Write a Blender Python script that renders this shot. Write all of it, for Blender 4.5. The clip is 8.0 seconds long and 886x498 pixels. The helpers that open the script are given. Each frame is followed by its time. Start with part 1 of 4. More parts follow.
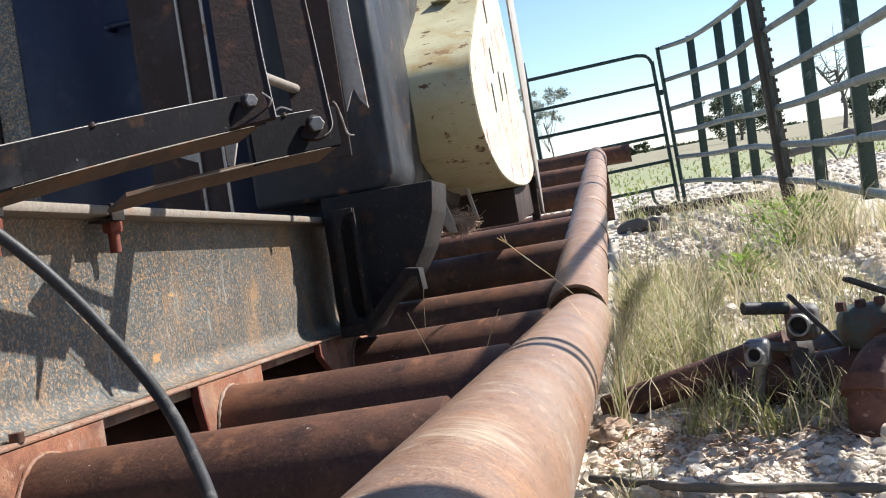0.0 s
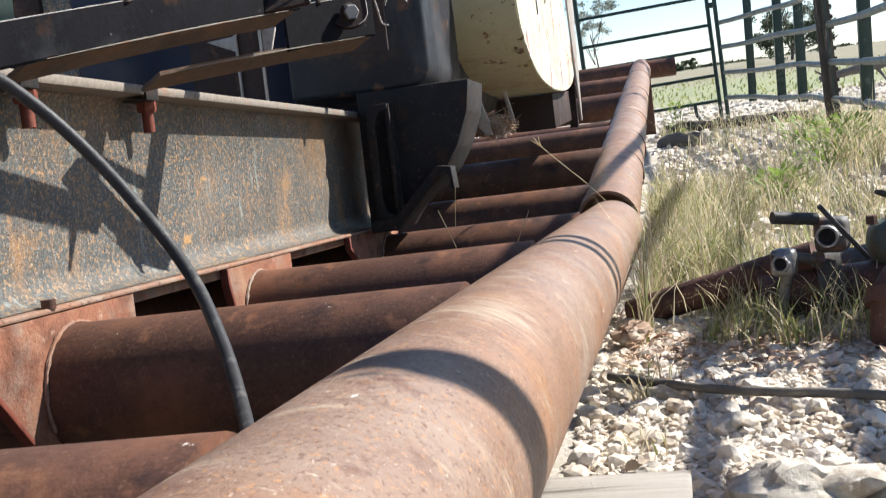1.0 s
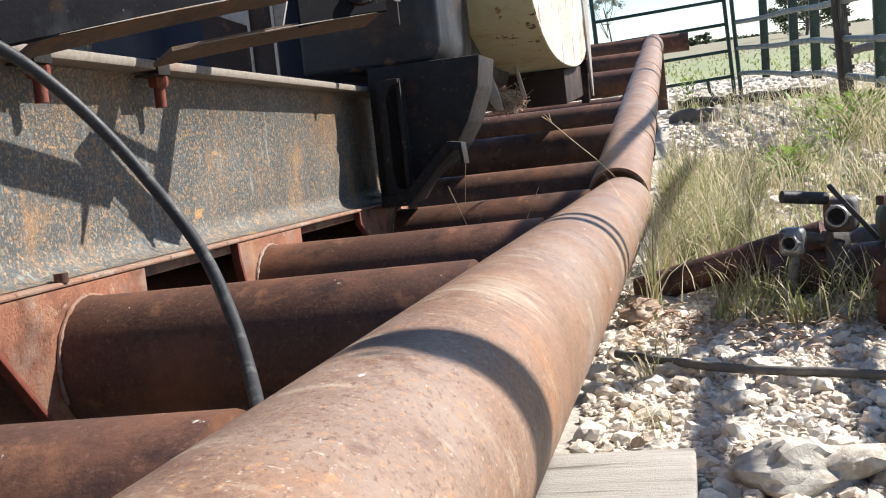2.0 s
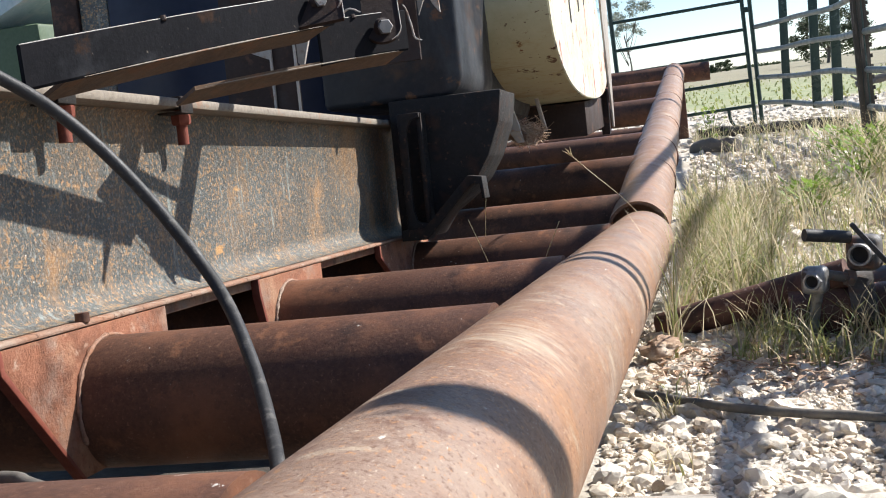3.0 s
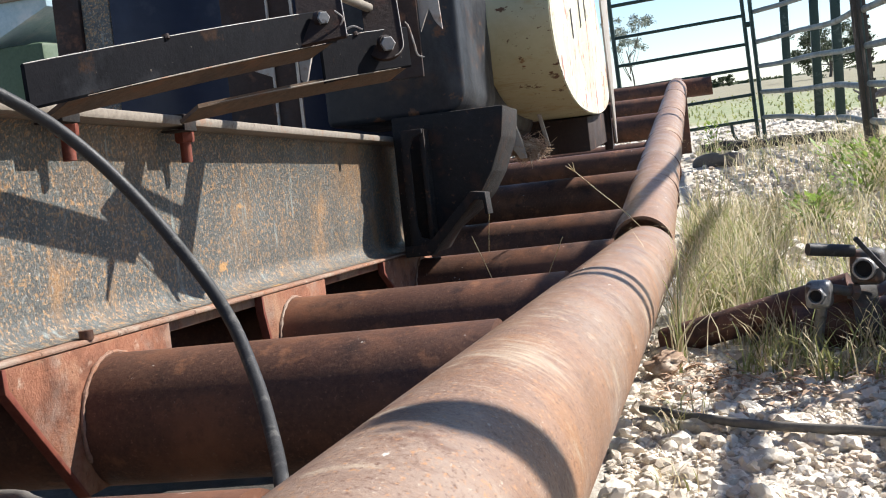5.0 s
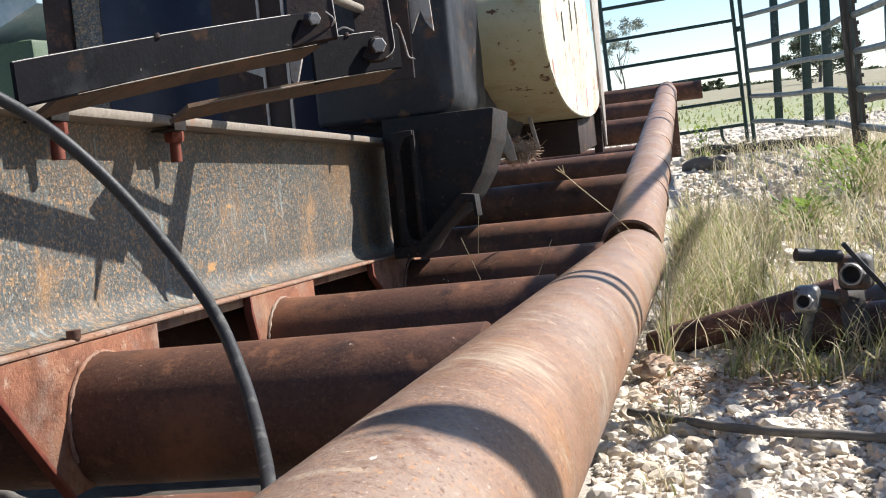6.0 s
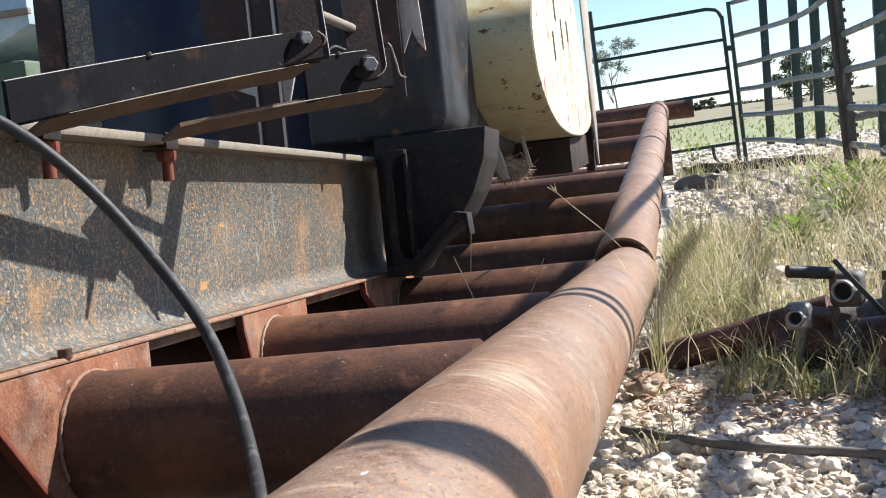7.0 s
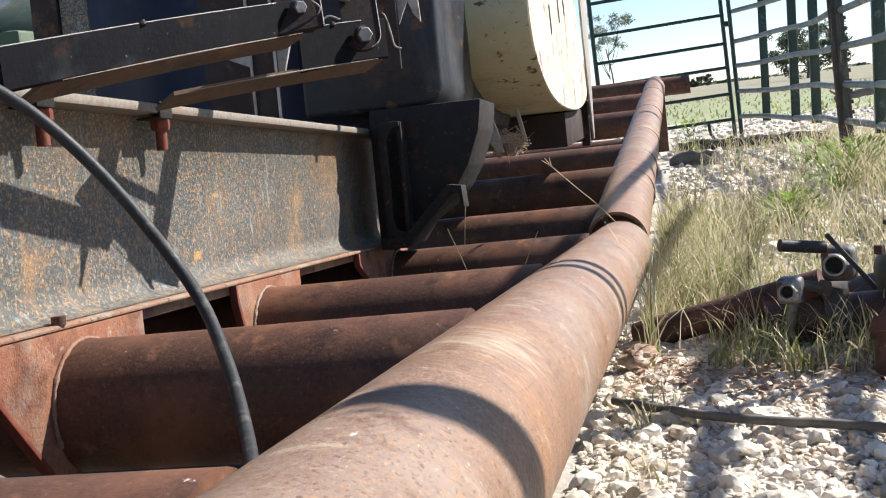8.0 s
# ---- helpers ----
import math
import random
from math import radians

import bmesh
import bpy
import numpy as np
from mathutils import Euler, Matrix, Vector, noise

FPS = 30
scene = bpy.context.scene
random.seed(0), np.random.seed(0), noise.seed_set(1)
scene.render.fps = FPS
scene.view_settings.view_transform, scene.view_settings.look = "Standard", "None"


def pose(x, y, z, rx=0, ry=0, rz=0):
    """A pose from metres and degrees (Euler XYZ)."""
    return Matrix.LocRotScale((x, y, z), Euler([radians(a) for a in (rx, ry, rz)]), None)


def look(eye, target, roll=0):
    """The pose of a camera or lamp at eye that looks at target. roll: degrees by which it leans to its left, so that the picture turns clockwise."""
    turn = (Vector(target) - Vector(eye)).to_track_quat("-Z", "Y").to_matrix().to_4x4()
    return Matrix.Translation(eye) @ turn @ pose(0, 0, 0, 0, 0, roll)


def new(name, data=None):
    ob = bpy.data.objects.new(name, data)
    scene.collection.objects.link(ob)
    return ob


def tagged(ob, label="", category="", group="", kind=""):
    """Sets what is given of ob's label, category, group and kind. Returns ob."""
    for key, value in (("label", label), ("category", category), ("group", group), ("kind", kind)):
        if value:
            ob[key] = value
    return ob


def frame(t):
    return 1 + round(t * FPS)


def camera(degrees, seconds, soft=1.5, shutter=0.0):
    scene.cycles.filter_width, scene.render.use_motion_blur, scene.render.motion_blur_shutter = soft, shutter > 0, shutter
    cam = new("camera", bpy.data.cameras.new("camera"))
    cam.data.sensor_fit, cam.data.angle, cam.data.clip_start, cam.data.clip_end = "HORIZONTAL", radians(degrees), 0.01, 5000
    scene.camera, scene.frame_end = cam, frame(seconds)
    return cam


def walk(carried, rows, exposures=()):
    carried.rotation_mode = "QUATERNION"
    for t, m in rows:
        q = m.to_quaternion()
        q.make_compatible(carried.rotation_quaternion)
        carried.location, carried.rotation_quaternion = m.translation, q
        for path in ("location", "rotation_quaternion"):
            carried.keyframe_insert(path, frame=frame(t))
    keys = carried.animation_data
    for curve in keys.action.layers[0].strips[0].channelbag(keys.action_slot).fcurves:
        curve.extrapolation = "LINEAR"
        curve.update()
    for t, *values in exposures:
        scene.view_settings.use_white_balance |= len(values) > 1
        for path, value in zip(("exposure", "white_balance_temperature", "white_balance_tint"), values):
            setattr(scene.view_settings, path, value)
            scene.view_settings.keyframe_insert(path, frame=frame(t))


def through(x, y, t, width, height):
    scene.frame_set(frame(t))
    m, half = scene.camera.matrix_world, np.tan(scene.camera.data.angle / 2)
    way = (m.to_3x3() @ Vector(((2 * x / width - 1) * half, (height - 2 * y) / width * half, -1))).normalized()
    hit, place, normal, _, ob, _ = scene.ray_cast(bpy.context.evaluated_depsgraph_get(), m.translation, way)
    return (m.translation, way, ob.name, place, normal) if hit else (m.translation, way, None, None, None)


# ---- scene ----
# ---------------------------------------------------------------- camera
cam = camera(42.8, 8.0, soft=1.05, shutter=0.2)
PATH = [
    (0, pose(-0.0245, 0.0199, 0.6813, 86.842, 9.617, 9.146)),
    (0.5, pose(-0.0216, 0.0169, 0.6744, 85.609, 8.062, 10.358)),
    (1, pose(-0.0056, 0.0023, 0.6480, 82.585, 7.424, 11.296)),
    (1.2, pose(-0.0046, -0.0079, 0.6506, 81.232, 7.040, 11.391)),
    (2.3, pose(0.0010, -0.0066, 0.6610, 81.391, 6.811, 12.196)),
    (2.5, pose(0.0011, -0.0028, 0.6732, 82.514, 6.451, 12.515)),
    (3, pose(-0.0006, -0.0002, 0.6802, 82.710, 6.723, 12.927)),
    (3.5, pose(0.0000, 0.0000, 0.6800, 83.152, 6.951, 13.211)),
    (4, pose(-0.0002, 0.0004, 0.6821, 83.341, 6.826, 13.280)),
    (4.5, pose(0.0004, -0.0012, 0.6802, 83.532, 7.215, 13.254)),
    (6, pose(0.0004, -0.0006, 0.6829, 83.522, 6.463, 12.591)),
    (6.5, pose(0.0005, 0.0003, 0.6789, 84.343, 7.176, 12.269)),
    (7, pose(0.0026, -0.0026, 0.6797, 84.470, 6.627, 12.227)),
    (7.5, pose(0.0038, -0.0040, 0.6775, 84.440, 6.637, 12.150)),
    (8, pose(0.0068, -0.0084, 0.6719, 83.195, 6.244, 12.027)),
]
walk(cam, PATH, exposures=[(0, 1.05), (8, 1.05)])

# ---------------------------------------------------------------- light
SUN = Vector((1.0, 0.70, 1.02)).normalized()
world = bpy.data.worlds.new("sky")
scene.world = world
world.use_nodes = True
wn = world.node_tree.nodes
sky = wn.new("ShaderNodeTexSky")
sky.sky_type = "NISHITA"
sky.sun_disc = False
sky.sun_elevation = math.asin(SUN.z)
sky.sun_rotation = math.atan2(SUN.x, SUN.y)
sky.dust_density = 0.25
sky.air_density = 0.8
sky.ozone_density = 4.0
wn["Background"].inputs["Strength"].default_value = 0.088
world.node_tree.links.new(sky.outputs["Color"], wn["Background"].inputs["Color"])
lamp = bpy.data.lights.new("sun", "SUN")
lamp.energy, lamp.angle, lamp.color = 5.0, radians(0.6), (1.0, 0.965, 0.925)
sun = new("sun", lamp)
sun.matrix_world = look((20, 10, 20), Vector((20, 10, 20)) - SUN)


# ---------------------------------------------------------------- materials
def ramp(nt, fac, stops):
    r = nt.nodes.new("ShaderNodeValToRGB")
    while len(r.color_ramp.elements) < len(stops):
        r.color_ramp.elements.new(0.5)
    for e, (at, col) in zip(r.color_ramp.elements, stops):
        e.position, e.color = at, (*col, 1)
    nt.links.new(fac, r.inputs["Fac"])
    return r.outputs["Color"]


def tex(nt, vec, scale, detail=6, rough=0.6, kind="ShaderNodeTexNoise"):
    n = nt.nodes.new(kind)
    n.inputs["Scale"].default_value = scale
    if kind == "ShaderNodeTexNoise":
        n.inputs["Detail"].default_value, n.inputs["Roughness"].default_value = detail, rough
        nt.links.new(vec, n.inputs["Vector"])
        return n.outputs["Fac"]
    nt.links.new(vec, n.inputs["Vector"])
    return n.outputs["Distance"]


def blend(nt, fac, a, b, kind="MIX"):
    m = nt.nodes.new("ShaderNodeMix")
    m.data_type, m.blend_type = "RGBA", kind
    if isinstance(fac, float):
        m.inputs["Factor"].default_value = fac
    else:
        nt.links.new(fac, m.inputs["Factor"])
    for sock, v in ((m.inputs["A"], a), (m.inputs["B"], b)):
        if isinstance(v, tuple):
            sock.default_value = (*v, 1)
        else:
            nt.links.new(v, sock)
    return m.outputs["Result"]


def surface(name, base, patches=(), grain=(60, 0.5), bump=0.3, rough=0.7, metal=0.0, stretch=(1, 1, 1), bump_scale=90,
            vary=0.0, gloss=0.15, spec=0.28):
    """base: two colours mixed by fine noise; patches: (scale, low, high, colour, stretch) layers laid over it."""
    m = bpy.data.materials.new(name)
    m.use_nodes = True
    nt = m.node_tree
    bsdf = nt.nodes["Principled BSDF"]
    co = nt.nodes.new("ShaderNodeTexCoord").outputs["Object"]
    mp = nt.nodes.new("ShaderNodeMapping")
    mp.inputs["Scale"].default_value = stretch
    nt.links.new(co, mp.inputs["Vector"])
    vec = mp.outputs["Vector"]
    col = ramp(nt, tex(nt, vec, grain[0], 8, 0.7), [(0.5 - grain[1] / 2, base[0]), (0.5 + grain[1] / 2, base[1])])
    for n, (scale, low, high, colour, st) in enumerate(patches):
        mq = nt.nodes.new("ShaderNodeMapping")
        mq.inputs["Scale"].default_value = st
        mq.inputs["Location"].default_value = (3.7 * n, 1.3 * n, 2.1 * n)
        nt.links.new(co, mq.inputs["Vector"])
        f = ramp(nt, tex(nt, mq.outputs["Vector"], scale, 9, 0.65), [(low, (0, 0, 0)), (high, (1, 1, 1))])
        col = blend(nt, f, col, colour)
    if vary:
        info = nt.nodes.new("ShaderNodeObjectInfo")
        isl = nt.nodes.new("ShaderNodeNewGeometry")
        add = nt.nodes.new("ShaderNodeMath")
        add.operation = "FRACT"
        sm = nt.nodes.new("ShaderNodeMath")
        nt.links.new(info.outputs["Random"], sm.inputs[0])
        nt.links.new(isl.outputs["Random Per Island"], sm.inputs[1])
        nt.links.new(sm.outputs[0], add.inputs[0])
        v = ramp(nt, add.outputs[0], [(0, (1 - vary, 1 - 1.15 * vary, 1 - 1.3 * vary)), (0.35, (1, 0.97, 0.92)), (0.6, (1 + vary * 0.4,) * 3), (0.85, (1, 0.90, 0.80)), (1, (1 - 0.6 * vary,) * 3)])
        col = blend(nt, 1.0, col, v, "MULTIPLY")
    nt.links.new(col, bsdf.inputs["Base Color"])
    rr = ramp(nt, tex(nt, vec, 9, 6), [(0.3, (rough - gloss,) * 3), (0.7, (min(1, rough + gloss),) * 3)])
    nt.links.new(rr, bsdf.inputs["Roughness"])
    bsdf.inputs["Metallic"].default_value = metal
    bsdf.inputs["Specular IOR Level"].default_value = spec
    if bump:
        b = nt.nodes.new("ShaderNodeBump")
        b.inputs["Strength"].default_value, b.inputs["Distance"].default_value = bump, 0.004
        nt.links.new(tex(nt, vec, bump_scale, 8, 0.7), b.inputs["Height"])
        nt.links.new(b.outputs["Normal"], bsdf.inputs["Normal"])
    return m


ONE = (1, 1, 1)
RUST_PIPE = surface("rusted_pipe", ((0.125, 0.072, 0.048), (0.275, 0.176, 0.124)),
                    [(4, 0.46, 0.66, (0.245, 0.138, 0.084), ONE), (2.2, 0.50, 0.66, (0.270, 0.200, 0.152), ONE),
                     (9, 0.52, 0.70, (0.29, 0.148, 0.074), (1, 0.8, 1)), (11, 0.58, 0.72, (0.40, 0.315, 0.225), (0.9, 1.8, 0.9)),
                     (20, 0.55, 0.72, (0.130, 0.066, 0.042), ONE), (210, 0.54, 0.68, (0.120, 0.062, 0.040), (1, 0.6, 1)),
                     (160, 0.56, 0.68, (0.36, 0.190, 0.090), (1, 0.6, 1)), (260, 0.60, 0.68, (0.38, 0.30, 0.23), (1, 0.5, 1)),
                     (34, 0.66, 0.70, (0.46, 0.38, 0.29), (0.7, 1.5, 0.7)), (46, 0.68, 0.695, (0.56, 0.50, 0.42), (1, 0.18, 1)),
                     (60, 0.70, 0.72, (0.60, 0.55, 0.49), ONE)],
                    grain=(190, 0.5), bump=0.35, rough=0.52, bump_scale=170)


def scuffed(m, centre, reach, colour):
    """Lays a pale rubbed patch with streaky edges over a material, round a point of the object."""
    nt = m.node_tree
    base = nt.nodes["Principled BSDF"].inputs["Base Color"]
    co = nt.nodes.new("ShaderNodeTexCoord").outputs["Object"]
    shift = nt.nodes.new("ShaderNodeMapping")
    shift.vector_type = "POINT"
    shift.inputs["Location"].default_value = [-c / r for c, r in zip(centre, reach)]
    shift.inputs["Scale"].default_value = [1 / r for r in reach]
    nt.links.new(co, shift.inputs["Vector"])
    far = nt.nodes.new("ShaderNodeVectorMath")
    far.operation = "LENGTH"
    nt.links.new(shift.outputs["Vector"], far.inputs[0])
    long = nt.nodes.new("ShaderNodeMapping")
    long.inputs["Scale"].default_value = (0.5, 2.4, 0.5)
    nt.links.new(co, long.inputs["Vector"])
    add = nt.nodes.new("ShaderNodeMath")
    add.operation = "MULTIPLY_ADD"
    add.inputs[1].default_value = 2.6
    nt.links.new(tex(nt, long.outputs["Vector"], 38, 7, 0.65), add.inputs[0])
    nt.links.new(far.outputs["Value"], add.inputs[2])
    f = ramp(nt, add.outputs[0], [(0.0, (0.9, 0.9, 0.9)), (1.0, (0.0, 0.0, 0.0))])
    r = f.node
    r.color_ramp.elements[0].position, r.color_ramp.elements[1].position = 0.45, 0.98
    half = nt.nodes.new("ShaderNodeMath")
    half.operation = "MULTIPLY"
    half.inputs[1].default_value = 0.5
    nt.links.new(add.outputs[0], half.inputs[0])
    nt.links.new(half.outputs[0], r.inputs["Fac"])
    nt.links.new(blend(nt, f, base.links[0].from_socket, colour), base)


scuffed(RUST_PIPE, (0.043, -0.812, 0.211), (0.085, 0.17, 0.085), (0.46, 0.375, 0.27))
# Rungs share the rail's rust; their shade is put into this darker colour.
RUST_SHADED = surface("shaded_rusted_pipe", ((0.056, 0.028, 0.019), (0.125, 0.060, 0.038)),
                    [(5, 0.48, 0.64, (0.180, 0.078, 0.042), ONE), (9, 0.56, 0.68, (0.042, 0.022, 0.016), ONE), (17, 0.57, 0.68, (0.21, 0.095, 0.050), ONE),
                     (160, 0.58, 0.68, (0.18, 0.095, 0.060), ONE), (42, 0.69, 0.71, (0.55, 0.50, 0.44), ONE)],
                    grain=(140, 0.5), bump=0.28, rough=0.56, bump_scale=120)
RUST_ORANGE = surface("orange_rust", ((0.15, 0.055, 0.030), (0.32, 0.140, 0.080)),
                      [(3.5, 0.48, 0.62, (0.36, 0.215, 0.13), ONE)] +
                      [(12, 0.50, 0.66, (0.11, 0.045, 0.026), ONE), (34, 0.60, 0.70, (0.36, 0.24, 0.17), ONE),
                       (6, 0.54, 0.68, (0.22, 0.16, 0.125), ONE), (140, 0.62, 0.68, (0.07, 0.03, 0.02), ONE)], grain=(170, 0.7), bump=0.7, rough=0.85, bump_scale=160)
RUST_RED = surface("red_rust", ((0.13, 0.030, 0.020), (0.21, 0.062, 0.036)), [(20, 0.55, 0.7, (0.08, 0.025, 0.018), ONE)], bump=0.4, rough=0.75)
BEAM_PAINT = surface("worn_grey_paint", ((0.044, 0.048, 0.047), (0.120, 0.124, 0.115)),
                     [(5, 0.46, 0.62, (0.098, 0.106, 0.100), ONE), (4, 0.54, 0.68, (0.085, 0.098, 0.096), (1.6, 1.6, 0.4)),
                      (2.6, 0.54, 0.68, (0.20, 0.125, 0.070), (1, 1.3, 0.8)), (7, 0.56, 0.70, (0.29, 0.165, 0.078), (1, 1.0, 0.6)),
                      (110, 0.53, 0.62, (0.33, 0.195, 0.095), ONE), (170, 0.56, 0.64, (0.46, 0.31, 0.17), ONE),
                      (130, 0.57, 0.65, (0.24, 0.25, 0.23), ONE), (150, 0.58, 0.66, (0.045, 0.038, 0.032), ONE),
                      (10, 0.64, 0.70, (0.42, 0.24, 0.10), (1.2, 0.6, 2.2)), (13, 0.61, 0.69, (0.24, 0.27, 0.25), (2.6, 2.6, 0.35)),
                      (55, 0.69, 0.71, (0.66, 0.64, 0.58), ONE)], grain=(160, 0.5), bump=0.8, rough=0.45, bump_scale=150)
DUSTY_FLANGE = surface("dusty_rust_flange", ((0.19, 0.105, 0.068), (0.33, 0.205, 0.145)),
                       [(5, 0.50, 0.62, (0.34, 0.28, 0.22), ONE), (9, 0.50, 0.64, (0.28, 0.125, 0.066), ONE), (60, 0.58, 0.64, (0.13, 0.07, 0.045), ONE), (30, 0.64, 0.68, (0.42, 0.38, 0.33), ONE)], grain=(150, 0.5), bump=0.6, rough=0.8, bump_scale=160)
FLANGE = surface("pale_weathered_steel", ((0.15, 0.125, 0.10), (0.28, 0.245, 0.20)),
                 [(16, 0.56, 0.68, (0.24, 0.12, 0.065), ONE), (40, 0.64, 0.7, (0.12, 0.08, 0.06), ONE)], grain=(90, 0.5), bump=0.35, rough=0.7)
DARK_STEEL = surface("dark_oily_steel", ((0.009, 0.008, 0.008), (0.021, 0.018, 0.016)),
                     [(9, 0.52, 0.64, (0.040, 0.023, 0.016), ONE), (4, 0.60, 0.74, (0.034, 0.033, 0.033), (1, 1, 0.5)),
                      (40, 0.60, 0.66, (0.075, 0.040, 0.025), ONE), (90, 0.66, 0.69, (0.12, 0.10, 0.085), ONE)], grain=(70, 0.6), bump=0.5, rough=0.75)
BROWN_STEEL = surface("brown_rusted_steel", ((0.022, 0.015, 0.013), (0.046, 0.027, 0.021)),
                      [(11, 0.56, 0.68, (0.13, 0.06, 0.034), ONE), (5, 0.55, 0.68, (0.04, 0.034, 0.034), ONE)], grain=(80, 0.6), bump=0.4, rough=0.75)
HOUSING = surface("charcoal_painted_housing", ((0.010, 0.011, 0.015), (0.022, 0.024, 0.029)),
                  [(3.5, 0.52, 0.70, (0.055, 0.060, 0.066), (1, 1, 0.4)), (5, 0.56, 0.68, (0.060, 0.034, 0.022), ONE), (12, 0.60, 0.68, (0.13, 0.065, 0.036), ONE)], grain=(40, 0.6), bump=0.2, rough=0.5)
# Pale steel with sunlight put into its colour, for edges that catch the sun.
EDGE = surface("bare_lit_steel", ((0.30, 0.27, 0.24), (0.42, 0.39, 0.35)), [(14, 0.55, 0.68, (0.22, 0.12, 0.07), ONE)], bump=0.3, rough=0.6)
NAVY = surface("navy_blue_paint", ((0.008, 0.013, 0.036), (0.014, 0.022, 0.052)), [(5, 0.58, 0.7, (0.03, 0.036, 0.06), ONE)], grain=(20, 0.6), bump=0.1, rough=0.45)
YELLOW = surface("chipped_cream_yellow_paint", ((0.40, 0.36, 0.215), (0.51, 0.465, 0.30)),
                 [(2.2, 0.42, 0.62, (0.50, 0.48, 0.32), ONE), (4, 0.56, 0.70, (0.40, 0.28, 0.115), ONE), (6, 0.63, 0.645, (0.19, 0.085, 0.035), (1, 1, 1.3)), (3, 0.56, 0.66, (0.40, 0.29, 0.14), (1, 1, 2.5)),
                  (16, 0.625, 0.64, (0.12, 0.06, 0.03), (0.7, 0.7, 1.6)), (50, 0.645, 0.66, (0.13, 0.08, 0.045), ONE)], grain=(24, 0.6), bump=0.2, rough=0.5)
scuffed(YELLOW, (-0.06, -0.82, 0.14), (0.16, 0.16, 0.055), (0.33, 0.215, 0.095))
# Flaking paint; the sun on this side is put into its paler base.
FLAKED = surface("flaking_sunlit_paint", ((0.44, 0.40, 0.275), (0.58, 0.54, 0.42)),
                 [(9, 0.50, 0.56, (0.64, 0.61, 0.52), (1, 0.8, 0.6)), (10, 0.585, 0.61, (0.38, 0.17, 0.13), (1, 1.1, 0.55)),
                  (17, 0.60, 0.62, (0.13, 0.085, 0.06), (1, 1.5, 0.45)), (40, 0.60, 0.63, (0.68, 0.65, 0.57), (1, 1.0, 0.6))], grain=(60, 0.6), bump=0.8, rough=0.65, bump_scale=30)
GREEN_PIPE = surface("dark_green_enamel", ((0.016, 0.034, 0.029), (0.030, 0.056, 0.047)), [(12, 0.6, 0.7, (0.10, 0.13, 0.12), ONE)], bump=0.1, rough=0.35)
GREY_PIPE = surface("weathered_galvanised", ((0.10, 0.125, 0.115), (0.19, 0.21, 0.20)), [(9, 0.55, 0.7, (0.12, 0.11, 0.09), ONE)], bump=0.15, rough=0.45)
GREEN_SHED = surface("faded_green_paint", ((0.060, 0.092, 0.055), (0.10, 0.14, 0.085)), [(6, 0.58, 0.7, (0.13, 0.10, 0.06), ONE)], bump=0.15, rough=0.6)
BLUE_SHEET = surface("pale_blue_sheet_metal", ((0.30, 0.42, 0.47), (0.42, 0.54, 0.58)), [(6, 0.55, 0.7, (0.55, 0.60, 0.60), ONE)], bump=0.15, rough=0.4)
RUBBER = surface("black_rubber", ((0.018, 0.018, 0.019), (0.040, 0.039, 0.038)), [(30, 0.58, 0.68, (0.10, 0.095, 0.085), ONE)], bump=0.3, rough=0.55)
GREY_RUBBER = surface("dusty_black_hose", ((0.085, 0.076, 0.066), (0.16, 0.145, 0.125)), [(14, 0.5, 0.65, (0.17, 0.15, 0.125), ONE)], bump=0.3, rough=0.75)
CHROME = surface("bare_grey_casting", ((0.20, 0.195, 0.19), (0.36, 0.355, 0.345)), [(30, 0.50, 0.64, (0.09, 0.075, 0.065), ONE)], bump=0.4, rough=0.42, metal=0.55)
ARM_BLACK = surface("worn_black_paint", ((0.0045, 0.0045, 0.006), (0.009, 0.009, 0.011)), [(6, 0.56, 0.72, (0.024, 0.025, 0.028), ONE), (16, 0.60, 0.68, (0.030, 0.016, 0.010), ONE), (90, 0.67, 0.70, (0.10, 0.085, 0.07), ONE)], grain=(40, 0.6), bump=0.25, rough=0.75, gloss=0.1, spec=0.06)
# Brown rust lightened to hold the light bounced up under the lever flanges.
LIP_BROWN = surface("bounce_lit_brown_rust", ((0.075, 0.050, 0.034), (0.15, 0.100, 0.066)), [(12, 0.55, 0.68, (0.17, 0.085, 0.045), ONE), (6, 0.56, 0.70, (0.05, 0.040, 0.034), ONE)], grain=(70, 0.6), bump=0.4, rough=0.8)
STRAP_BROWN = surface("dark_brown_rust", ((0.016, 0.010, 0.008), (0.034, 0.019, 0.014)), [(14, 0.54, 0.66, (0.075, 0.030, 0.018), ONE)], grain=(80, 0.6), bump=0.4, rough=0.75)
CHROME_DULL = surface("dull_grey_bolt", ((0.22, 0.21, 0.20), (0.34, 0.33, 0.31)), [(60, 0.55, 0.66, (0.10, 0.06, 0.04), ONE)], bump=0.3, rough=0.5)
IRON = surface("grimy_iron_casting", ((0.06, 0.055, 0.05), (0.12, 0.11, 0.10)), [(14, 0.5, 0.65, (0.16, 0.075, 0.045), ONE), (30, 0.62, 0.7, (0.28, 0.27, 0.25), ONE)], bump=0.5, rough=0.6)
TEAL = surface("faded_teal_casting", ((0.055, 0.075, 0.062), (0.11, 0.135, 0.11)), [(14, 0.48, 0.65, (0.16, 0.075, 0.045), ONE)], bump=0.5, rough=0.6)
WOOD = surface("weathered_grey_board", ((0.22, 0.195, 0.165), (0.42, 0.385, 0.335)), [(8, 0.56, 0.66, (0.14, 0.12, 0.10), (0.3, 5, 5))], grain=(26, 0.6), stretch=(0.12, 3, 3), bump=0.6, rough=0.9)
